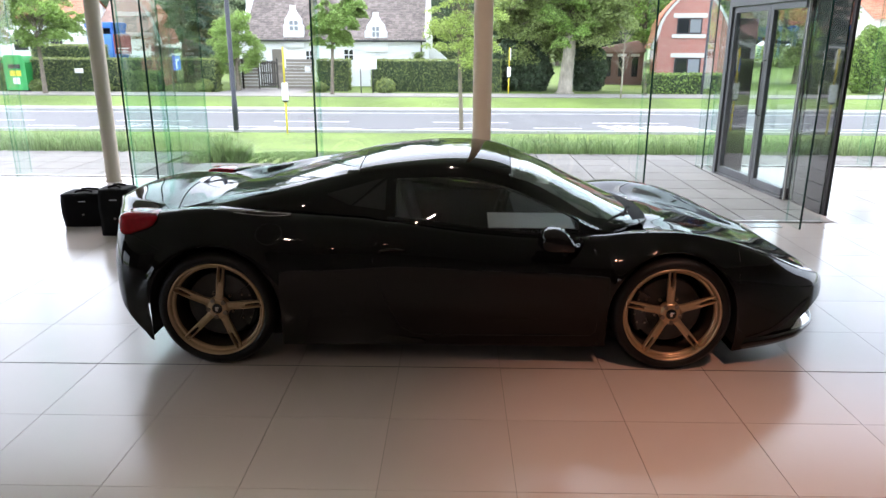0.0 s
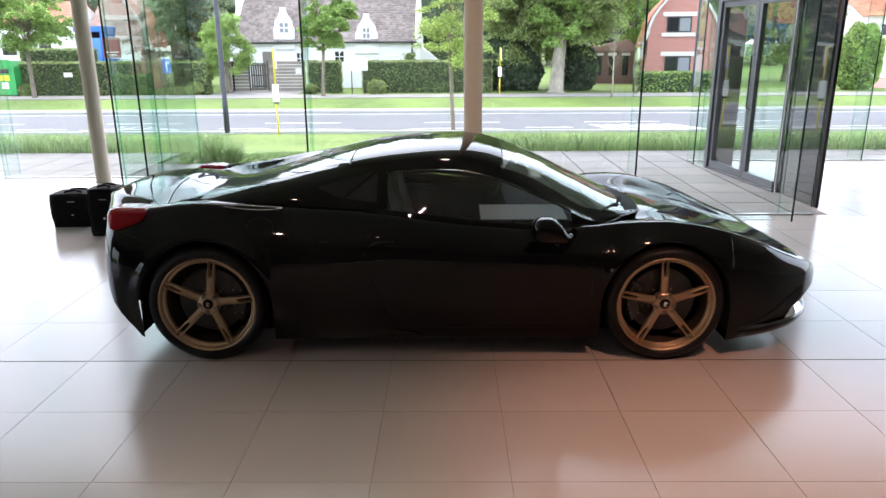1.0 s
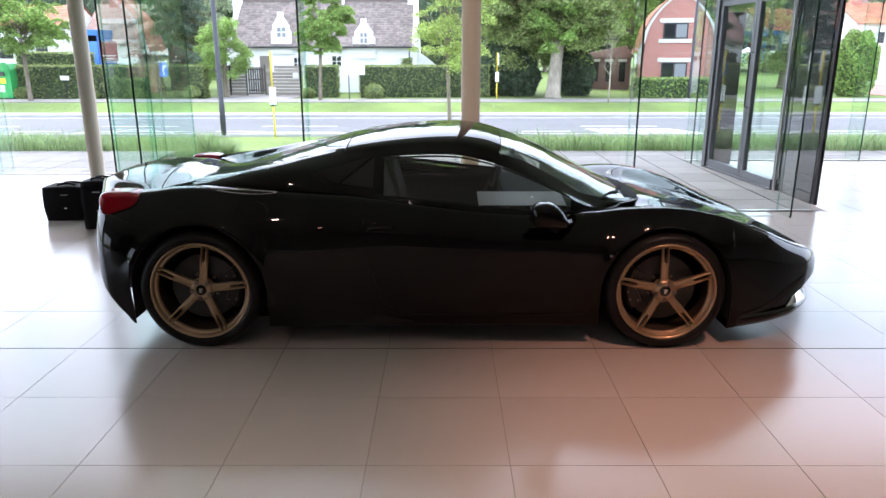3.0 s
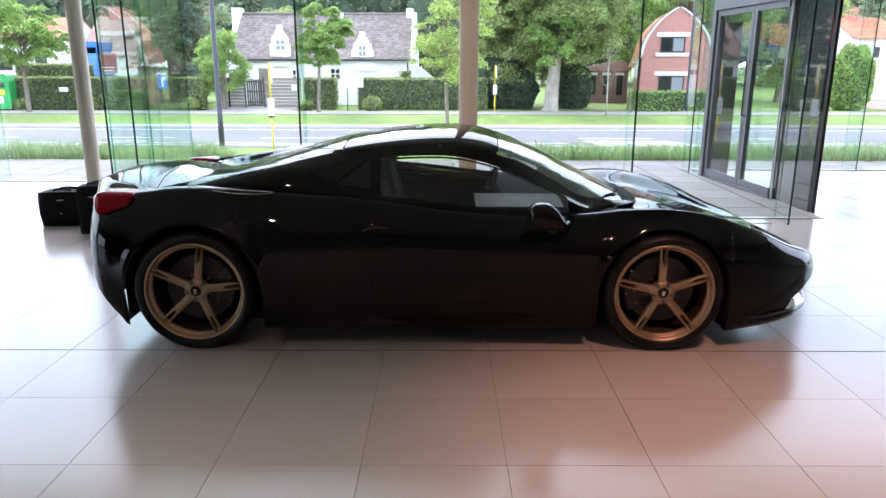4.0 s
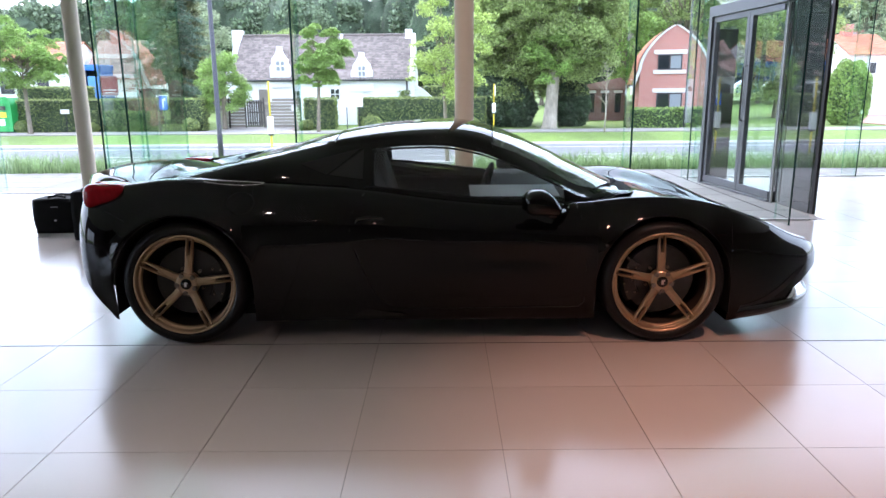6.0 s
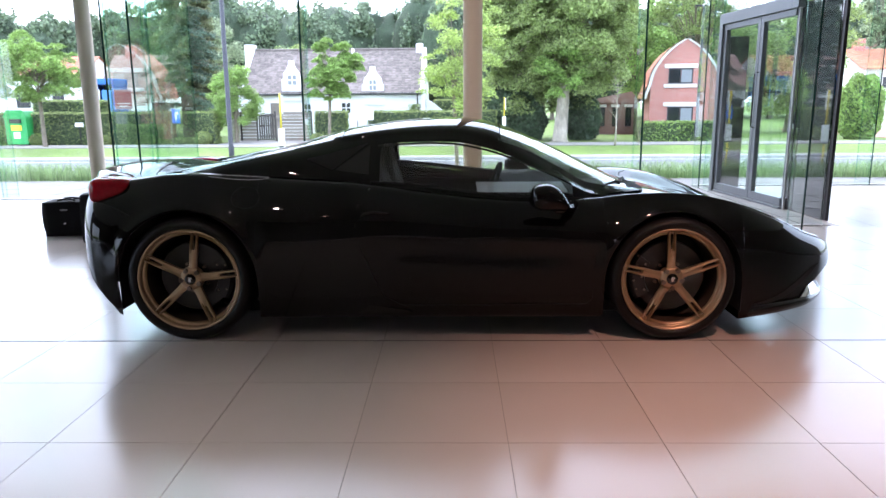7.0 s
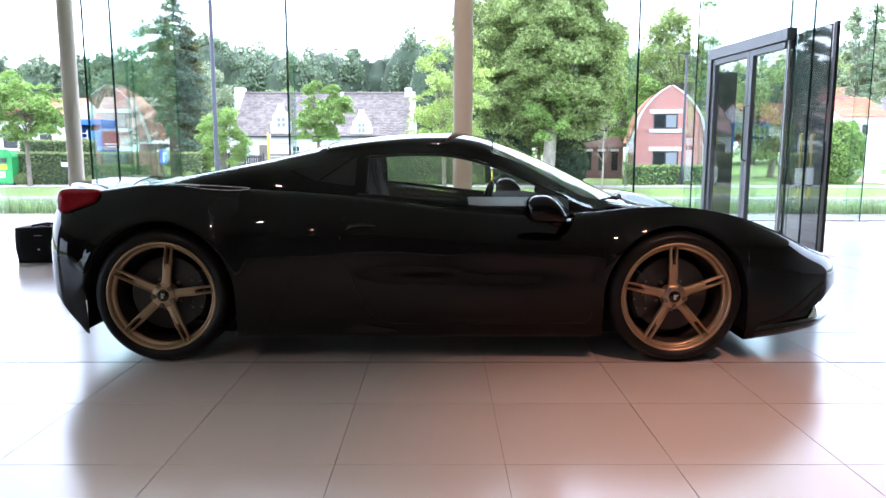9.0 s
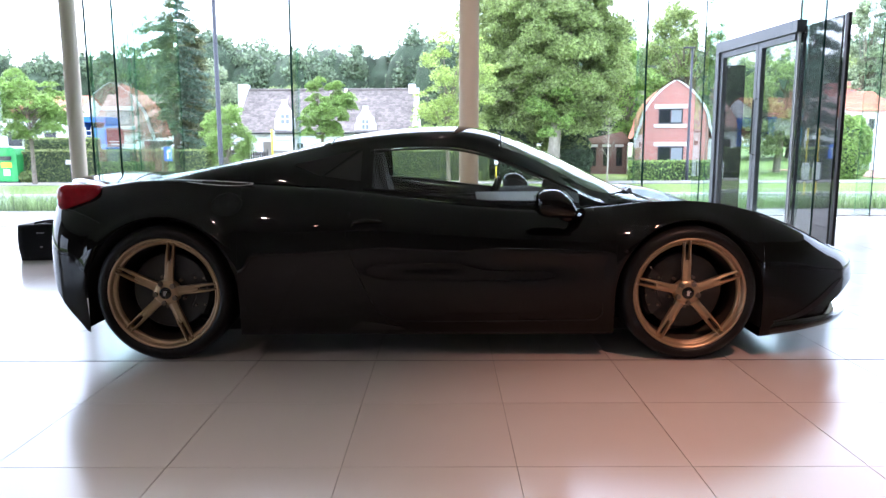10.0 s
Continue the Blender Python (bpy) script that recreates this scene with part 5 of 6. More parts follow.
def top_z(x, y):
    """The height of the upper body (bonnet, deck shoulder) at a distance from the middle."""
    zc, yc = crest_z(x), crest_y(x)
    u = 1 - min(abs(y) / max(yc, 0.01), 1.0)
    if x > 0.9:
        zh = hood_z(x)
        dip = 0.045 * smooth_step(2.4, 1.9, x) * math.exp(-((u - 0.38) / 0.2) ** 2)
        return zc + (zh - zc) * smooth_step(0.05, 0.75, u) - dip
    return zc + (0.012 * math.sin(min(u * 5, 1) * math.pi) if x < -0.4 else 0) - 0.06 * smooth_step(0.1, 0.5, u)


stations = sorted(set([round(-2.06 + 4.503 * i / 110, 4) for i in range(111)] + [a + s * (r + e) for a, _, r, _ in ARCH for s in (-1, 1) for e in (-0.0003, 0.0003)]
                      + [a + s * r * math.sin(q) for a, _, r, _ in ARCH for s in (-1, 1) for q in (0.3, 0.6, 0.9, 1.1, 1.25, 1.38, 1.48)]))
NS, NT = 30, 14


def half_section(x):
    z0, zc, yc = foot(x), crest_z(x), crest_y(x)
    pts = []
    for k in range(NS + 1):
        z = z0 + (zc - z0) * (k / NS)
        pts.append((side_y(x, z), z))
    for k in range(1, NT + 1):
        y = yc * (1 - k / NT)
        pts.append((y, top_z(x, y)))
    return pts


def body_shell():
    v, f = [], []
    n = 2 * (NS + NT) + 1
    for x in stations:
        h = half_section(x)
        v += [(x, -y, z) for y, z in h] + [(x, y, z) for y, z in h[-2::-1]]
    for i in range(len(stations) - 1):
        xm = (stations[i] + stations[i + 1]) / 2
        for k in range(n - 1):
            kk = k if k < NS + NT else n - 2 - k
            open_top = kk >= NS + 2 and (-1.75 < xm < 0.99 or (0.99 <= xm < 1.30 and kk >= NS + 2 + (xm - 0.99) / 0.31 * (NT - 3)))
            at_arch = kk < NS and any(abs(abs(xm - a) - r) < 0.0002 for a, _, r, _ in ARCH)  # the arch edge stays open
            if not open_top and not at_arch:
                f.append((i * n + k, (i + 1) * n + k, (i + 1) * n + k + 1, i * n + k + 1))
    for row, flip in ((0, False), (len(stations) - 1, True)):
        loop = [row * n + k for k in range(n)]
        f.append(loop[::-1] if flip else loop)
    tail = [q for q in f if max(v[i][0] for i in q) < -1.90 and min(v[i][2] for i in q) < 0.80]
    drop = set(map(tuple, tail))
    me = mesh_of("body", v, [q for q in f if tuple(q) not in drop], PAINT, True)
    ob = put("body", me, car, "glossy black painted body shell")
    ids = sorted({i for q in tail for i in q})
    back = {i: k for k, i in enumerate(ids)}
    put("tail_mesh", mesh_of("tail_mesh", [v[i] for i in ids], [[back[i] for i in q] for q in tail], TRIM, True), car, "matt black tail mesh")
    return ob


body = body_shell()

# cabin: windscreen, roof, side windows, rear glass and the buttresses behind
roof_z = curve((-2.15, 0.868), (-2.10, 0.893), (-2.06, 0.911), (-2.0, 0.922), (-1.9, 0.930), (-1.75, 0.927), (-1.6, 0.911), (-1.45, 0.904), (-1.33, 0.922), (-1.15, 0.970), (-1.0, 1.012), (-0.85, 1.052), (-0.7, 1.094), (-0.45, 1.151), (-0.2, 1.184), (0.05, 1.200), (0.18, 1.201), (0.31, 1.186), (0.486, 1.136), (0.697, 1.048), (0.91, 0.944), (1.14, 0.836), (1.30, 0.775), (1.38, 0.748))
rail_y = curve((-2.15, 0.26), (-2.06, 0.44), (-1.9, 0.64), (-1.7, 0.70), (-1.55, 0.70), (-1.45, 0.64), (-1.35, 0.565), (-1.2, 0.545), (-0.95, 0.545), (-0.6, 0.545), (-0.33, 0.55), (0.13, 0.555), (0.285, 0.565), (0.437, 0.585), (0.587, 0.615), (0.734, 0.65), (0.911, 0.69), (1.05, 0.64), (1.2, 0.50), (1.32, 0.28), (1.38, 0.03))
rail_z = curve((-2.15, 0.80), (-2.06, 0.815), (-1.9, 0.850), (-1.7, 0.872), (-1.55, 0.902), (-1.45, 0.922), (-1.35, 0.944), (-1.2, 0.970), (-0.95, 1.018), (-0.6, 1.078), (-0.33, 1.105), (-0.07, 1.124), (0.13, 1.124), (0.285, 1.094), (0.437, 1.036), (0.587, 0.963), (0.734, 0.880), (0.911, 0.786), (1.05, 0.782), (1.2, 0.775), (1.32, 0.757), (1.38, 0.745))
base_y = curve((-2.15, 0.27), (-2.06, 0.46), (-1.9, 0.68), (-1.65, 0.74), (-1.3, 0.765), (-0.9, 0.76), (-0.5, 0.765), (0.0, 0.775), (0.5, 0.775), (0.8, 0.745), (0.92, 0.715), (1.05, 0.66), (1.2, 0.515), (1.32, 0.295), (1.38, 0.04))
base_z = curve((-2.15, 0.78), (-2.06, 0.80), (-1.9, 0.84), (-1.6, 0.868), (-1.3, 0.890), (-0.9, 0.872), (-0.5, 0.852), (-0.25, 0.838), (0.0, 0.808), (0.25, 0.778), (0.5, 0.757), (0.8, 0.750), (0.92, 0.758), (1.05, 0.765), (1.2, 0.757), (1.32, 0.738), (1.38, 0.728))
mid_y = curve((-2.15, 0.265), (-2.06, 0.45), (-1.9, 0.665), (-1.65, 0.725), (-1.5, 0.715), (-1.3, 0.69), (-0.95, 0.695), (-0.6, 0.69), (-0.35, 0.675), (0.0, 0.685), (0.4, 0.69), (0.8, 0.71), (0.95, 0.70), (1.38, 0.035))
mid_z = curve((-2.15, 0.79), (-2.06, 0.807), (-1.9, 0.846), (-1.6, 0.880), (-1.45, 0.898), (-1.3, 0.930), (-1.09, 0.965), (-0.84, 0.985), (-0.55, 0.975), (-0.3, 0.975), (0.0, 0.978), (0.3, 0.943), (0.6, 0.872), (0.8, 0.820), (0.95, 0.775), (1.38, 0.737))
CS, CT = 12, 16


def cabin_half(x):
    b, m, r = (base_y(x), base_z(x)), (mid_y(x), mid_z(x)), (rail_y(x), rail_z(x))
    pts = []
    for k in range(CS + 1):
        u = k / CS
        q = tuple((1 - u) ** 2 * b[i] + 2 * u * (1 - u) * (2 * m[i] - 0.5 * b[i] - 0.5 * r[i]) + u * u * r[i] for i in (0, 1))
        pts.append(q)
    zc = roof_z(x)
    for k in range(1, CT + 1):
        u = k / CT
        a = u * math.pi / 2
        e = 0.75
        flat = smooth_step(0.32, 0.60, x)  # the windscreen is a low arch
        y = r[0] * ((1 - flat) * math.cos(a) ** e + flat * (1 - u)) if k < CT else 0.0
        z = r[1] + (zc - r[1]) * ((1 - flat) * math.sin(a) + flat * (1 - (1 - u) ** 3))
        # engine window and tail deck lie as a shallow vault between the buttresses
        low = smooth_step(-0.46, -0.72, x)
        yv = r[0] * (1 - u)
        zv = zc - 0.11 * yv * yv
        zv += (r[1] - zv) * (1 - smooth_step(0.0, 0.2, u))
        pts.append((y + (yv - y) * low, z + (zv - z) * low))
    return pts


cx = sorted(set([round(-2.15 + 3.53 * i / 112, 4) for i in range(113)] + [-0.335, -0.285, -0.56, 0.80, -1.52, 0.39, 0.42, -0.52, 1.17]))


def cabin_class(x, k):
    """Which part a stretch of the cabin's skin belongs to; k counts from its foot to the middle."""
    if k < CS:
        if -0.285 < x < 0.80 and 1 <= k < 10:
            return "side_window"
        return "cabin_frame"
    t = k - CS
    if x > 1.17 and t >= 2:
        return "wiper_well"
    if x > 0.39 + 0.035 * (t / CT) and t >= 2:
        return "windscreen"
    if -1.52 < x < -0.52 and t >= 3:
        return "rear_window"
    if -0.52 <= x <= 0.42 and t >= 1:
        return "roof"
    return "cabin_frame"


def cabin():
    n = CS + CT + 1
    rows = [cabin_half(x) for x in cx]
    skins = {}
    for sgn in (-1, 1):
        for i in range(len(cx) - 1):
            xm = (cx[i] + cx[i + 1]) / 2
            for k in range(n - 1):
                c = cabin_class(xm, k)
                key = (c, sgn if c in ("side_window", "quarter_window") else 0)
                q = [(cx[i], sgn * rows[i][k][0], rows[i][k][1]), (cx[i + 1], sgn * rows[i + 1][k][0], rows[i + 1][k][1]), (cx[i + 1], sgn * rows[i + 1][k + 1][0], rows[i + 1][k + 1][1]), (cx[i], sgn * rows[i][k + 1][0], rows[i][k + 1][1])]
                skins.setdefault(key, []).append(q if sgn < 0 else q[::-1])
    looks = {"side_window": (CAR_GLASS, "clear side window"), "quarter_window": (CARBON, "small dark quarter window"), "windscreen": (SCREEN, "raked tinted windscreen"),
             "rear_window": (CARBON, "dark sloping engine window"), "roof": (PAINT, "black roof panel"), "wiper_well": (DARK, "matt black well under the wipers"), "cabin_frame": (PAINT, "black pillars and rear buttresses")}
    for (c, sgn), quads in skins.items():
        index, v, f = {}, [], []
        for q in quads:
            ids = []
            for p in q:
                key = tuple(round(a, 5) for a in p)
                if key not in index:
                    index[key] = len(v)
                    v.append(p)
                ids.append(index[key])
            ids = list(dict.fromkeys(ids))
            if len(ids) > 2:
                f.append(ids)
        mat, label = looks[c]
        ob = put(c, mesh_of(c, v, f, mat, True), car, label)


cabin()


def cabin_point(x, u, lift=0.0):
    """A place on the near side of the cabin: u from its foot (0) to the rail (1) to the middle (2)."""
    h = cabin_half(x)
    k = u * CS if u <= 1 else CS + (u - 1) * CT
    i = min(int(k), len(h) - 2)
    y = h[i][0] + (h[i + 1][0] - h[i][0]) * (k - i)
    z = h[i][1] + (h[i + 1][1] - h[i][1]) * (k - i)
    return Vector((x, -(y + lift * (1 if u < 1 else 0.2)), z + lift * (0 if u < 1 else 1)))


def cabin_side(x, z, lift=0.0, side=-1):
    """A place on the cabin's flank at a given height."""
    h = cabin_half(x)[:CS + 3]
    for (ya, za), (yb, zb) in zip(h, h[1:]):
        if za <= z <= zb:
            return Vector((x, side * (ya + (yb - ya) * (z - za) / max(zb - za, 1e-6) + lift), z + 0.5 * lift))
    return Vector((x, side * (h[-1][0] + lift), z))


def cabin_patch(name, corners, lift, mat, label, side):
    """A three-cornered piece that follows the cabin's flank."""
    n = 12
    a, b, c = (Vector(p) for p in corners)
    v, f, at = [], [], {}
    for i in range(n + 1):
        for j in range(n + 1 - i):
            q = a + (b - a) * (i / n) + (c - a) * (j / n)
            at[i, j] = len(v)
            v.append(cabin_side(q.x, q.y, lift, side))
    for i in range(n):
        for j in range(n - i):
            f.append((at[i, j], at[i + 1, j], at[i, j + 1]))
            if i + j < n - 1:
                f.append((at[i + 1, j], at[i + 1, j + 1], at[i, j + 1]))
    return put(name, mesh_of(name, v, f, mat, True), car, label)


def flank(x, z, lift=0.0, side=-1):
    return Vector((x, side * (side_y(x, z) + lift), z))


for side in (-1, 1):
    mirror_x = Matrix.Diagonal((1, -side, 1, 1))

    def both(bm):
        bm.transform(mirror_x)
        return bm

    part("door_gap", both(tube([flank(x, z, -0.001) for x, z in ((-0.33, 0.835), (-0.39, 0.74), (-0.405, 0.65), (-0.375, 0.52), (-0.31, 0.37), (-0.25, 0.25), (-0.16, 0.20), (0.2, 0.195), (0.86, 0.205), (0.893, 0.235), (0.897, 0.42), (0.893, 0.60), (0.876, 0.70), (0.855, 0.765))], 0.0028, 6)), DARK, car, "narrow gap round the door")
    part("window_trim", both(tube([cabin_point(x, 0.8) for x in np.linspace(-0.3, 0.80, 24)], 0.006, 6)), DARK, car)
    part("belt_trim", both(tube([cabin_point(x, 0.07, 0.001) for x in np.linspace(-0.33, 0.86, 24)], 0.007, 6)), DARK, car)
    part("door_handle", both(tube([flank(-0.375, 0.685, 0.002), flank(-0.36, 0.708, 0.009), flank(-0.30, 0.716, 0.012), flank(-0.24, 0.710, 0.008), flank(-0.215, 0.703, 0.0)], [0.004, 0.010, 0.011, 0.009, 0.003], 8)), CARBON, car, "slim black door handle", smooth=True)
    part("fuel_cap" if side < 0 else "side_cap", both(tube([flank(-1.0 + 0.075 * math.cos(a), 0.795 + 0.055 * math.sin(a), 0.0) for a in np.linspace(0, math.tau, 25)], 0.0025, 6, caps=False)), DARK, car, "thin round joint of a cap in the rear wing")
    part("marker_lamp", both(tube([flank(1.0, 0.562, -0.004), flank(1.0, 0.562, 0.004)], [0.012, 0.009], 12)), LENS, car)
    cabin_patch("quarter_intake", ((-0.70, 0.985), (-0.55, 0.925), (-0.36, 1.066)), 0.003, DARK, "dark three-cornered air intake behind the window", side)
    cabin_patch("quarter_window", ((-0.535, 0.926), (-0.345, 0.90), (-0.345, 1.058)), 0.003, CARBON, "small dark quarter window", side)
    part("bumper_gap", both(tube([flank(x, z, -0.001) for x, z in ((-1.88, 0.775), (-1.80, 0.765), (-1.72, 0.742), (-1.63, 0.705))], 0.003, 6)), DARK, car, "narrow gap between bumper and wing")
    # sill blade before the rear wheel
    part("sill_blade", both(prism([(-0.80, 0.262), (-0.62, 0.258), (-0.42, 0.215), (-0.12, 0.170), (-0.10, 0.155), (-0.62, 0.150), (-0.86, 0.20)], -0.935, -0.885)), CARBON, car, "gloss black blade in the sill")
    # side skirt
    part("side_skirt", both(prism([(-0.93, 0.128), (0.94, 0.128), (0.94, 0.160), (-0.93, 0.160)], -0.91, -0.80)), CARBON, car)
    # wheel housings
    for (ax, az, r, _), depth in zip(ARCH, (0.34, 0.40)):
        bm = bmesh.new()
        arc = [(ax + (r + 0.004) * math.cos(t), az + (r + 0.004) * math.sin(t)) for t in np.linspace(0, math.pi, 26)]
        arc = [(ax + r + 0.004, 0.16)] + arc + [(ax - r - 0.004, 0.175)]
        a = [bm.verts.new((x, -0.938, z)) for x, z in arc]
        b = [bm.verts.new((v.co.x, -0.935 + depth, v.co.z)) for v in a]
        for i in range(27):
            bm.faces.new((a[i], a[i + 1], b[i + 1], b[i]))
        bm.faces.new(b)
        part("wheel_housing", both(bm), DARK, car, "matt black wheel housing", smooth=False)
    # door mirror on its stalk
    bm = bmesh.new()
    bmesh.ops.create_uvsphere(bm, u_segments=24, v_segments=14, radius=1.0)
    for v in bm.verts:
        x, y, z = (math.copysign(abs(c) ** 0.72, c) for c in v.co)
        w = 1.0 - 0.46 * max(x, 0) ** 1.2
        v.co = Vector((0.634 + 0.108 * (abs(x) ** 0.85) * (1 if x > 0 else -0.92), -1.0 + 0.080 * y, 0.806 + 0.068 * z * w - (0.050 * max(x, 0) ** 1.5) + 0.004 * y))
    shell = part("door_mirror", both(bm), PAINT, car, "black teardrop door mirror", smooth=True)
    part("mirror_glass", both(boxes(((0.534, -1.040, 0.770), (0.5375, -0.960, 0.842)), bevel=0.001)), CARBON, shell)
    part("mirror_stalk", both(tube([(0.80, -0.80, 0.735), (0.765, -0.87, 0.722), (0.715, -0.94, 0.728), (0.68, -0.97, 0.748)], [0.030, 0.024, 0.024, 0.03], 12)), PAINT, shell, smooth=True)
    # tail lamp
    bm = bmesh.new()
    bmesh.ops.create_uvsphere(bm, u_segments=28, v_segments=16, radius=1.0)
    for v in bm.verts:
        x, y, z = v.co
        x, y, z = (math.copysign(abs(c) ** 0.58, c) for c in (x, y, z))
        v.co = Vector((-1.785 + 0.118 * x, -0.755 + 0.112 * y, 0.838 + (0.062 - 0.020 * x) * z + 0.018 * x))
    lamp = part("tail_lamp", both(bm), RED, car, "round red tail lamp", smooth=True)
    # long headlamp on the wing's crest
    v, f = [], []
    nx, ny = 30, 5
    for i in range(nx + 1):
        x = 1.66 + (2.33 - 1.66) * i / nx
        w = 0.012 + 0.085 * math.sin(math.pi * min(1, (i + 1) / (nx + 1)) ** 1.2) ** 0.8
        for j in range(ny + 1):
            y = crest_y(x) - w * j / ny
            v.append((x, side * y, top_z(x, y) + 0.004))
    for i in range(nx):
        for j in range(ny):
            q = (i * (ny + 1) + j, (i + 1) * (ny + 1) + j, (i + 1) * (ny + 1) + j + 1, i * (ny + 1) + j + 1)
            f.append(q if side < 0 else q[::-1])
    lamp = put("headlamp", mesh_of("headlamp", v, f, LENS, True), car, "long narrow clear headlamp")
    part("light_strip", tube([(x, side * (crest_y(x) - 0.035), top_z(x, crest_y(x) - 0.035) + 0.0055) for x in np.linspace(1.84, 2.27, 14)], 0.004, 6), CHROME, lamp, "bright strip along the headlamp")
    # front corner intake blade
    v, f = [], []
    xs_b = np.linspace(1.70, 2.39, 26)
    low_b = curve((1.70, 0.112), (2.0, 0.143), (2.18, 0.156), (2.30, 0.168), (2.39, 0.185))
    high_b = curve((1.70, 0.150), (1.78, 0.185), (1.95, 0.196), (2.15, 0.200), (2.28, 0.196), (2.39, 0.200))
    wid_b = curve((1.70, 0.915), (1.9, 0.885), (2.1, 0.80), (2.23, 0.69), (2.32, 0.57), (2.39, 0.36))
    for x in xs_b:
        w, a, b = wid_b(x), low_b(x), high_b(x)
        v += [(x, side * (w - 0.30), a), (x, side * w, a), (x, side * (w + 0.008), (a + b) / 2), (x, side * w, b), (x, side * (w - 0.05), b - 0.012), (x, side * (w - 0.30), b - 0.03)]
    for i in range(len(xs_b) - 1):
        for j in range(5):
            q = (6 * i + j, 6 * i + 6 + j, 6 * i + 7 + j, 6 * i + 1 + j)
            f.append(q[::-1] if side < 0 else q)
    put("splitter", mesh_of("splitter", v, f, CARBON, True), car, "gloss black front splitter blade")
    v, f = [], []
    tip_z = curve((2.08, 0.200), (2.12, 0.225), (2.19, 0.272), (2.23, 0.268), (2.27, 0.245), (2.30, 0.205))
    for i in range(15):
        x = 2.08 + 0.22 * i / 14
        w, z0, z1 = wid_b(x), low_b(x) + 0.022, tip_z(x)
        for j in range(5):
            t = j / 4
            v.append((x, side * (w - 0.004 + 0.016 * math.sin(math.pi * t) - 0.075 * t), z0 + (z1 - z0) * t))
        if i:
            for j in range(4):
                q = (5 * i - 5 + j, 5 * i + j, 5 * i + 1 + j, 5 * i - 4 + j)
                f.append(q[::-1] if side < 0 else q)
    put("splitter_tip", mesh_of("splitter_tip", v, f, CHROME, True), car, "bright upturned tip of the splitter")
    # dark slot above the blade
    v, f = [], []
    up_s = curve((1.76, 0.190), (1.9, 0.222), (2.05, 0.300), (2.15, 0.362), (2.21, 0.385))
    lo_s = curve((1.76, 0.184), (1.9, 0.196), (2.05, 0.256), (2.15, 0.326), (2.21, 0.380))
    for i in range(15):
        x = 1.76 + 0.45 * i / 14
        for z in (lo_s(x), (lo_s(x) + up_s(x)) / 2, up_s(x)):
            v.append(flank(x, z, 0.003, side))
        if i:
            for j in range(2):
                q = (3 * i - 3 + j, 3 * i + j, 3 * i + 1 + j, 3 * i - 2 + j)
                f.append(q[::-1] if side < 0 else q)
    put("intake_slot", mesh_of("intake_slot", v, f, DARK), car, "dark air slot in the front corner")
    # scoop on the haunch: a dark eye; a chrome line paints the highlight on its black edge
    def eye(u, t):
        x = -1.33 + 0.45 * u
        z = crest_z(x) + 0.012 - 0.020 * t * math.sin(math.pi * u ** 1.5) ** 0.6
        return Vector((x, -(side_y(x, z) + 0.002), z))
    part("scoop_rim", both(tube([eye(u, 0) for u in np.linspace(0, 1, 16)] + [eye(u, 1) for u in np.linspace(0.985, 0.25, 14)], [0.0026] * 30, 6)), CHROME, car, "thin bright line painting the highlight on the scoop's edge", smooth=True)
    bm = bmesh.new()
    rows = [[bm.verts.new(eye(u, t)) for t in (0.08, 0.9)] for u in np.linspace(0.42, 0.97, 12)]
    for p, q in zip(rows, rows[1:]):
        bm.faces.new((p[0], p[1], q[1], q[0]))
    part("scoop_mouth", both(bm), DARK, car, "dark mouth of the air scoop")
part("underbody", boxes(((-1.60, -0.70, 0.10), (2.0, 0.70, 0.16)), ((-0.9, -0.84, 0.125), (0.9, 0.84, 0.20))), DARK, car, "flat black underbody")
part("nose_duct", boxes(((1.7, -0.60, 0.13), (2.04, 0.60, 0.30))), DARK, car, "dark duct behind the nose")
part("rear_core", boxes(((-1.95, -0.60, 0.25), (-0.75, 0.60, 0.80))), DARK, car, "dark bulkhead and engine bay")
part("roof_seam", tube([cabin_point(0.40 + 0.02 * (u - 1.1), u, 0.0005) for u in np.linspace(1.04, 1.98, 16)], 0.003, 5), DARK, car)
part("roof_seam", tube([cabin_point(-0.52, u, 0.0005) for u in np.linspace(1.02, 1.98, 16)], 0.003, 5), DARK, car)
part("deck_seam", tube([cabin_point(-1.60 - 0.10 * math.sin(math.pi * (u - 1) / 2), u, 0.0005) for u in np.linspace(1.02, 1.99, 16)], 0.003, 5), DARK, car, "narrow gap before the tail deck")
part("cowl", boxes(((1.06, -0.50, 0.70), (1.36, 0.50, 0.742)), bevel=0.008), TRIM, car, "matt black cowl below the windscreen")
for a, b in (((1.22, -0.30), (0.99, -0.60)), ((1.25, -0.05), (1.12, -0.45))):
    part("wiper", tube([(a[0], a[1], 0.772), ((a[0] + b[0]) / 2, (a[1] + b[1]) / 2, 0.825), (b[0], b[1], 0.815)], [0.015, 0.011, 0.008], 6), DARK, car, "black wiper arm")


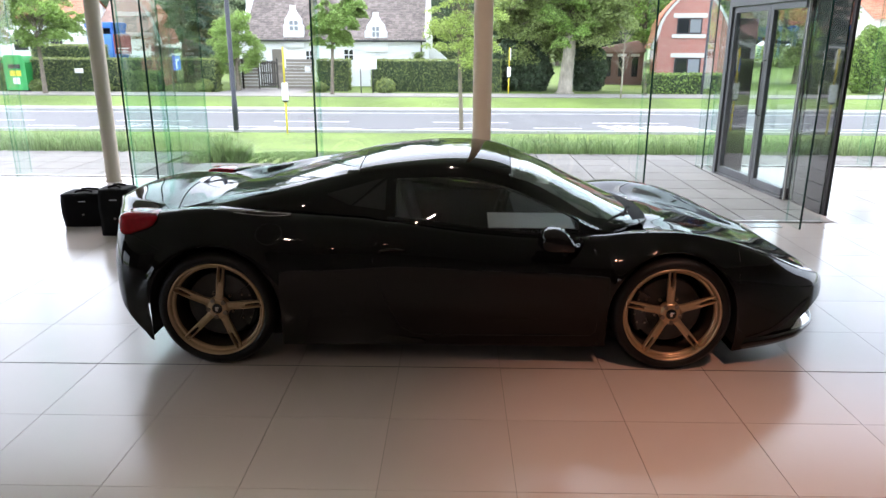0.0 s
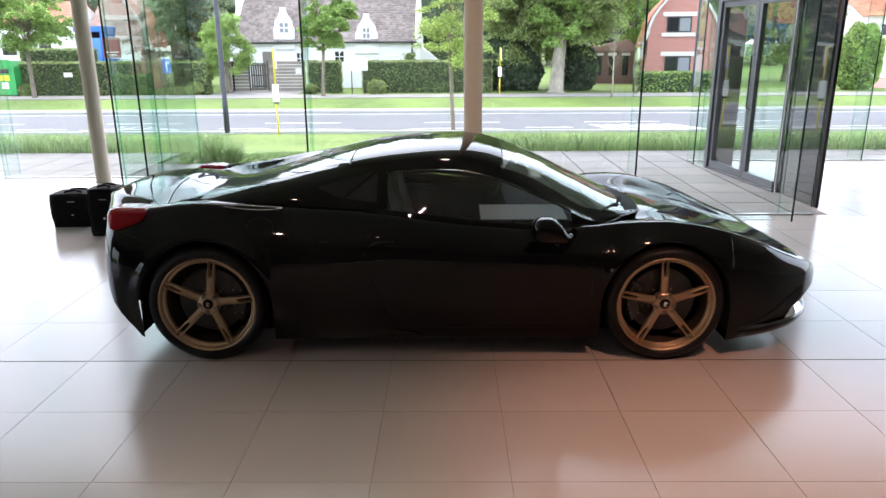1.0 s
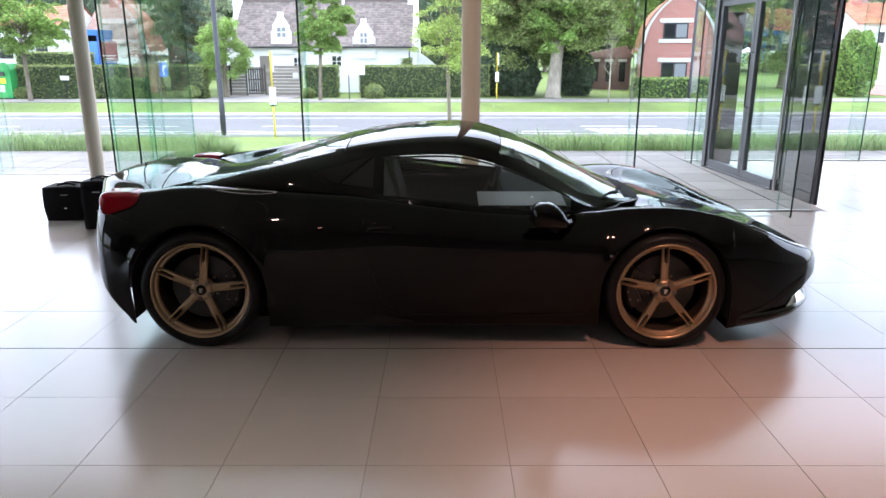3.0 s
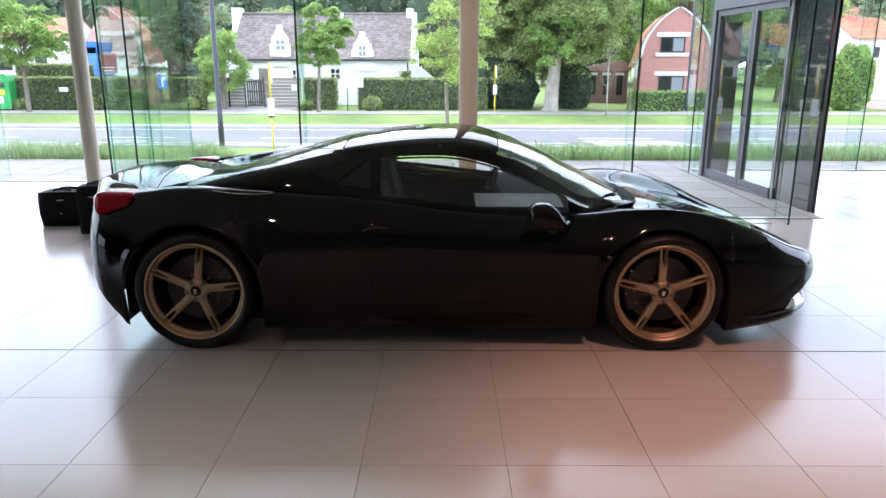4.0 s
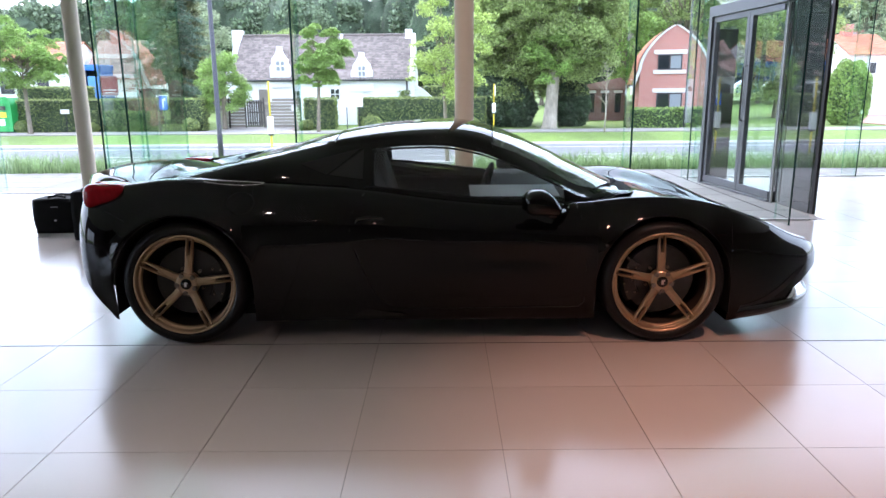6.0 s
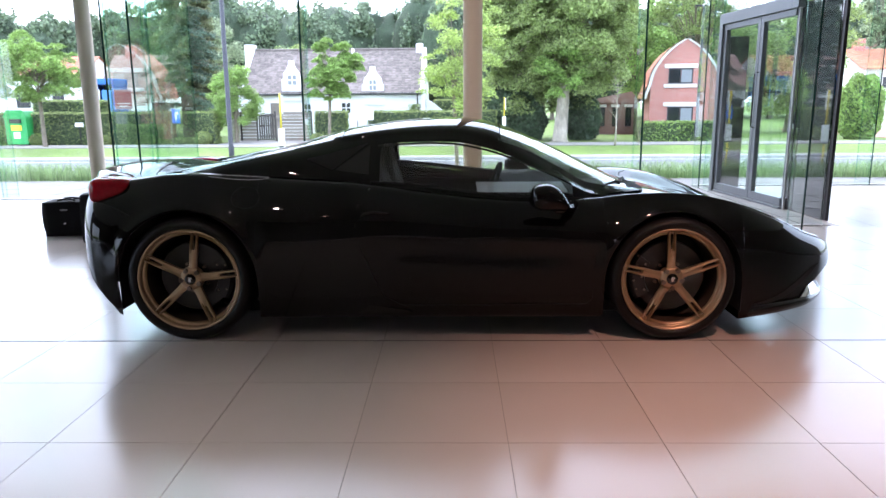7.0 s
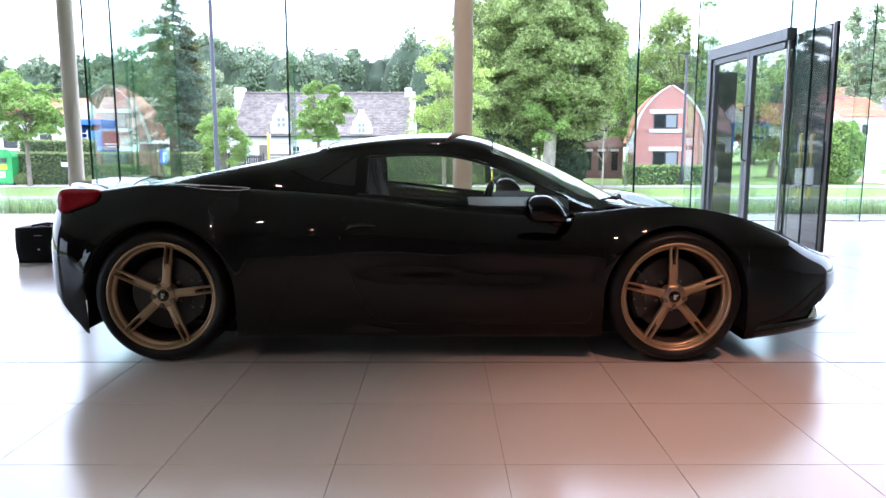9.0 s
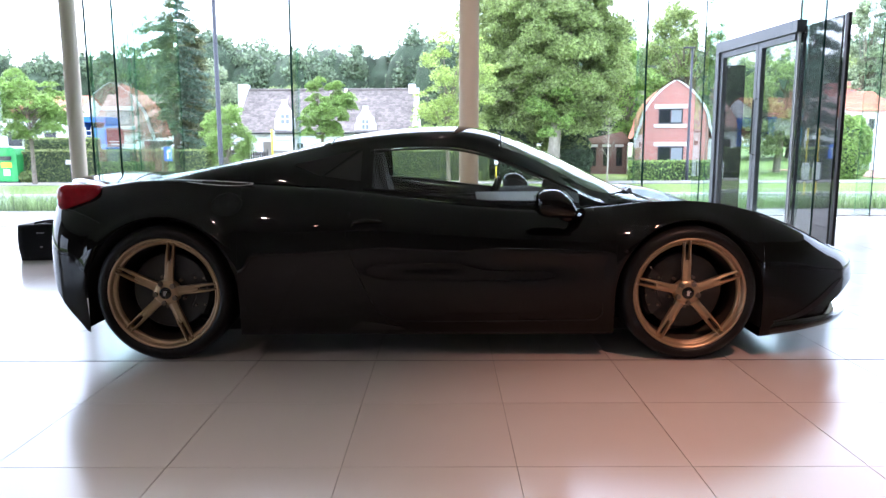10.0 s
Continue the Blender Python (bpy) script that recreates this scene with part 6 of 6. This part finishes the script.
# ---- wheels ----
def wheel(x, y, r, turn, side, tyre_w):
    """Tyre, bronze rim with five split spokes, nuts, cap, disc and caliper; its face looks to -y."""
    m = pose(x, y, r, 0, 0, 0 if side < 0 else 180)
    k_rim = 1.05  # the rim stands a little larger than its nominal twenty inches

    def big(profile):
        return [(rr * k_rim, yy) for rr, yy in profile]
    w = part("wheel", lathe(big([(0.272, 0.004), (0.269, -0.006), (0.263, -0.007), (0.257, 0.000), (0.2535, 0.012), (0.2505, 0.026), (0.247, 0.020), (0.241, 0.022), (0.2375, 0.030), (0.236, 0.040)]), 72), BRONZE, car, "bronze painted alloy wheel", smooth=True, m=m)
    part("tyre", lathe([(0.279, 0.004), (0.288, -0.006), (0.300, -0.012), (0.312, -0.013), (r - 0.020, -0.006), (r - 0.006, 0.010), (r - 0.0008, 0.030), (r, tyre_w * 0.5), (r - 0.0008, tyre_w - 0.03), (r - 0.006, tyre_w - 0.01), (r - 0.03, tyre_w + 0.004), (0.275, tyre_w)], 72), RUBBER, w, "low black road tyre", smooth=True)
    part("barrel", lathe(big([(0.236, 0.040), (0.232, 0.09), (0.230, tyre_w - 0.02), (0.262, tyre_w), (0.268, tyre_w)]), 56), BARREL_SHADE, w, "inner barrel of the wheel, its bronze darkened for shade", smooth=True)
    for k in range(5):
        a = radians(turn + 72 * k)
        bm = bmesh.new()
        ca, sa = math.cos(a), math.sin(a)
        # one ridged root that parts into two blades

        def bar(sections):
            rows = [[bm.verts.new((k_rim * (rr * ca - t * sa), yy, k_rim * (rr * sa + t * ca))) for t, yy in sec] for rr, sec in sections]
            for p, q in zip(rows, rows[1:]):
                for i in range(len(p)):
                    bm.faces.new((p[i], p[(i + 1) % len(p)], q[(i + 1) % len(p)], q[i]))
            bm.faces.new(rows[-1])
        bar([(rr, ((-hw, y0 + 0.010), (-hw * 0.45, y0 + 0.003), (0, y0), (hw * 0.45, y0 + 0.003), (hw, y0 + 0.010), (hw, y1), (-hw, y1)))
             for rr, hw, y0, y1 in ((0.040, 0.030, 0.030, 0.062), (0.062, 0.0225, 0.028, 0.060), (0.085, 0.0195, 0.024, 0.056), (0.120, 0.0205, 0.0175, 0.050), (0.150, 0.0205, 0.014, 0.046), (0.162, 0.0195, 0.016, 0.044))])
        for sg in (-1, 1):
            bar([(rr, ((sg * ti, y0 + 0.009), (sg * (ti + 0.45 * (to - ti)), y0), (sg * to, y0 + 0.007), (sg * to, y1), (sg * ti, y1)))
                 for rr, ti, to, y0, y1 in ((0.135, 0.0010, 0.0205, 0.016, 0.050), (0.165, 0.0050, 0.0205, 0.0105, 0.044), (0.210, 0.0085, 0.0195, 0.005, 0.036), (0.258, 0.0085, 0.0170, 0.000, 0.026))])
        part("spoke", bm, BRONZE, w)
        b = radians(turn + 36 + 72 * k)
        part("wheel_nut", tube([(0.052 * math.cos(b), 0.028, 0.052 * math.sin(b)), (0.052 * math.cos(b), 0.014, 0.052 * math.sin(b))], [0.0145, 0.0125], 8), NUT, w, "dark bronze wheel nut")
    part("hub", lathe([(0.0, 0.022), (0.046, 0.022), (0.062, 0.030), (0.068, 0.050), (0.066, 0.07)], 40), BRONZE, w, smooth=True)
    part("centre_cap", lathe([(0.0, 0.0135), (0.026, 0.014), (0.030, 0.018), (0.031, 0.024)], 32), CARBON, w, "black centre cap", smooth=True)
    part("cap_emblem", boxes(((-0.008, 0.0115, -0.013), (0.005, 0.0132, 0.014)), ((0.0, 0.0115, 0.004), (0.012, 0.0132, 0.012))), CHROME, w, "small silver mark")
    part("brake_disc", lathe([(0.06, 0.105), (0.085, 0.10), (0.19, 0.10), (0.195, 0.105), (0.195, 0.13), (0.06, 0.13)], 56), DISC, w, "grey drilled brake disc", smooth=False)
    bm = bmesh.new()
    c0 = 0.0 if x < 0 else math.pi
    rows = []
    for t in np.linspace(c0 - 0.62, c0 + 0.62, 12):
        rows.append([bm.verts.new((rr * math.cos(t), yy, rr * math.sin(t))) for rr, yy in ((0.135, 0.085), (0.140, 0.072), (0.205, 0.070), (0.222, 0.085), (0.222, 0.15), (0.135, 0.15))])
    for p, q in zip(rows, rows[1:]):
        for i in range(6):
            bm.faces.new((p[i], p[(i + 1) % 6], q[(i + 1) % 6], q[i]))
    bm.faces.new(rows[0]), bm.faces.new(rows[-1])
    cal = part("brake_caliper", bm, CALIPER, w, "gloss black brake caliper")
    for rr, dt in ((0.155, -0.48), (0.155, 0.0), (0.155, 0.48), (0.195, -0.36), (0.195, 0.36), (0.2, 0.1)):
        part("caliper_bolt", tube([(rr * math.cos(c0 + dt), 0.073, rr * math.sin(c0 + dt)), (rr * math.cos(c0 + dt), 0.064, rr * math.sin(c0 + dt))], [0.007, 0.006], 8), NUT, cal)
    for k in range(5):
        b = radians(turn + 36 + 72 * k)
        part("disc_bolt", tube([(0.082 * math.cos(b), 0.10, 0.082 * math.sin(b)), (0.082 * math.cos(b), 0.075, 0.082 * math.sin(b))], 0.008, 8), NUT, w)
    part("valve", tube([(0.243 * math.cos(c0 - 0.6), 0.02, 0.243 * math.sin(c0 - 0.6)), (0.225 * math.cos(c0 - 0.6), 0.012, 0.225 * math.sin(c0 - 0.6))], 0.004, 6), TRIM, w)
    return w


OUT = 0.950
wheel(AXR, -OUT, RR, 80, -1, 0.29)
wheel(AXF, -OUT, RF, 94, -1, 0.235)
wheel(AXR, OUT, RR, 40, 1, 0.29)
wheel(AXF, OUT, RF, 70, 1, 0.235)


# ---- the car's inside ----
def seat(y):
    """A bucket seat: cushion with side bolsters, raked back with shoulder wings and head rest."""
    bm = boxes(((-0.28, y - 0.22, 0.22), (0.24, y + 0.22, 0.36)), bevel=0.05)
    s = part("seat", bm, LEATHER, car, "dark leather bucket seat", smooth=True)
    rows = []
    bm = bmesh.new()
    for z, xb, w, t in ((0.30, -0.20, 0.20, 0.13), (0.45, -0.245, 0.24, 0.13), (0.65, -0.30, 0.25, 0.12), (0.80, -0.34, 0.23, 0.11), (0.90, -0.365, 0.15, 0.10), (1.02, -0.385, 0.13, 0.09), (1.06, -0.39, 0.08, 0.06)):
        ring_v = []
        for k in range(16):
            a = math.tau * k / 16
            ring_v.append(bm.verts.new((xb + t * 0.5 * math.copysign(abs(math.cos(a)) ** 0.6, math.cos(a)) + (0.05 * abs(math.sin(a)) ** 3 if math.cos(a) > 0 else 0), y + w * math.copysign(abs(math.sin(a)) ** 0.7, math.sin(a)), z)))
        rows.append(ring_v)
    for p, q in zip(rows, rows[1:]):
        for k in range(16):
            bm.faces.new((p[k], p[(k + 1) % 16], q[(k + 1) % 16], q[k]))
    bm.faces.new(rows[0]), bm.faces.new(rows[-1])
    part("backrest", bm, LEATHER, s, smooth=True)


seat(-0.36)
seat(0.36)
part("tub", boxes(((-0.75, -0.74, 0.17), (0.98, 0.74, 0.21)), ((-0.60, -0.74, 0.17), (-0.56, 0.74, 0.86)), ((-0.6, -0.11, 0.2), (0.7, 0.11, 0.40))), LEATHER, car, "dark cabin floor and rear bulkhead")
for s in (-1, 1):
    part("door_lining", boxes(((-0.55, s * 0.735 - 0.03, 0.2), (0.95, s * 0.735 + 0.03, 0.735)), bevel=0.02), LEATHER, car, "dark door lining")
part("dashboard", prism([(0.55, 0.45), (0.44, 0.66), (0.45, 0.790), (0.72, 0.795), (1.05, 0.745), (1.08, 0.45)], -0.70, 0.70), LEATHER, car, "black dashboard")
wheel_bm = tube([(0.40 + 0.06 * math.sin(a), 0.36 + 0.175 * math.cos(a), 0.70 + 0.165 * math.sin(a)) for a in np.linspace(0, math.tau, 33)], 0.016, 8, caps=False)
tube([(0.41, 0.20, 0.70), (0.44, 0.36, 0.70), (0.41, 0.52, 0.70)], 0.018, 6, wheel_bm)
tube([(0.60, 0.36, 0.66), (0.43, 0.36, 0.70)], [0.04, 0.05], 10, wheel_bm)
part("steering_wheel", wheel_bm, LEATHER, car, "black flat steering wheel", smooth=True)
part("rear_view_mirror", boxes(((0.50, -0.11, 1.005), (0.53, 0.11, 1.055)), bevel=0.01), TRIM, car)
card = thing("price_sheet", "pale paper sheet lying on the car's door sill", "paper sheet", m=CAR)
part("sheet", boxes(((-0.255, -0.135, -0.001), (0.255, 0.135, 0.001))), SHEET, card, m=pose(0.52, -0.585, 0.812, 6, 0, 0))


# ---- floor tiles and paving slabs, piece by piece ----
def tile_mesh(name, w, d, t, mat, bevel=0.0015):
    bm = boxes(((0, 0, -t), (w, d, 0)))
    for f in list(bm.faces):
        if f.normal.z < -0.5 or f.calc_center_median().z < -t + 1e-5:
            bm.faces.remove(f)
    me = bpy.data.meshes.new(name)
    top = [e for e in bm.edges if all(v.co.z > -1e-6 for v in e.verts)]
    if bevel:
        bmesh.ops.bevel(bm, geom=top, offset=bevel, segments=1, affect="EDGES")
    bmesh.ops.recalc_face_normals(bm, faces=bm.faces)
    bm.to_mesh(me)
    bm.free()
    me.materials.append(mat)
    return me


def lay(floor_ob, cells, size, gap, me, name, near, joined_mat, z=0.0):
    """Lays one piece on every cell: those near the middle of the place as pieces of their own, the rest as one mesh."""
    v, f = [], []
    for x, y in cells:
        if near(x, y):
            ob = put(name, me, floor_ob)
            ob.location = (x + gap / 2, y + gap / 2, z)
        else:
            o, a = len(v), size - gap
            for dx, dy in ((0, 0), (a, 0), (a, a), (0, a)):
                v.append((x + gap / 2 + dx, y + gap / 2 + dy, z))
            for dx, dy in ((0, 0), (a, 0), (a, a), (0, a)):
                v.append((x + gap / 2 + dx, y + gap / 2 + dy, z - 0.006))
            f += [(o, o + 1, o + 2, o + 3)] + [(o + i, o + 4 + i, o + 4 + (i + 1) % 4, o + (i + 1) % 4) for i in range(4)]
    ob = put(name + "_field", mesh_of(name + "_field", v, f, joined_mat), floor_ob)
    tagged(ob, kind="stuff")


S = 0.6
cells = [(round(i * S, 3), round(j * S, 3)) for i in range(-22, 22) for j in range(-18, 13)]
inside = [(x, y) for x, y in cells if (y + S <= 3.65) or (x + S < LX + 0.15 and y + S < LEFT_Y + 0.1) or (x > 4.7 and y + S < RIGHT_Y + 0.15)]
lay(floor, inside, S, 0.003, tile_mesh("tile", S - 0.003, S - 0.003, 0.004, TILE, 0.0), "tile", lambda x, y: -4.3 < x < 4.7 and -2.5 < y < 3.6, TILE)
terrace = [(x, y) for x, y in [(round(i * S - 0.1, 3), round(FRONT + j * S, 3)) for i in range(-50, 60) for j in range(0, 8)]
           if y + S < 8.5 and ((x + S < -4.0 and y >= LEFT_Y - 0.1) or (-4.0 <= x + S and x + S < -0.1 and x >= LX - 1.1 and y + S < 7.5 and (x >= LX - 0.1 or y > 5.9)) or (-0.7 <= x and x + S < 4.25) or (x + S >= 4.25 and y >= RIGHT_Y - 0.2))]
slab_me = tile_mesh("paving_slab", S - 0.016, S - 0.016, 0.028, PAVER, 0.003)
lay(paving, terrace, S, 0.016, slab_me, "paving_slab", lambda x, y: -6.0 < x < 7.5, PAVER, z=-0.001)
for k in range(6):
    part("cut_tile", boxes(((4.44, 3.6015 + S * k, -0.006), (4.7985, 4.1985 + S * k, 0.0))), TILE, floor)
for k in range(6):
    part("cut_slab", boxes(((4.116, FRONT + 0.008 + S * k, -0.029), (4.27 if k > 2 else 4.37, FRONT - 0.008 + S * (k + 1), -0.001))), PAVER, paving)
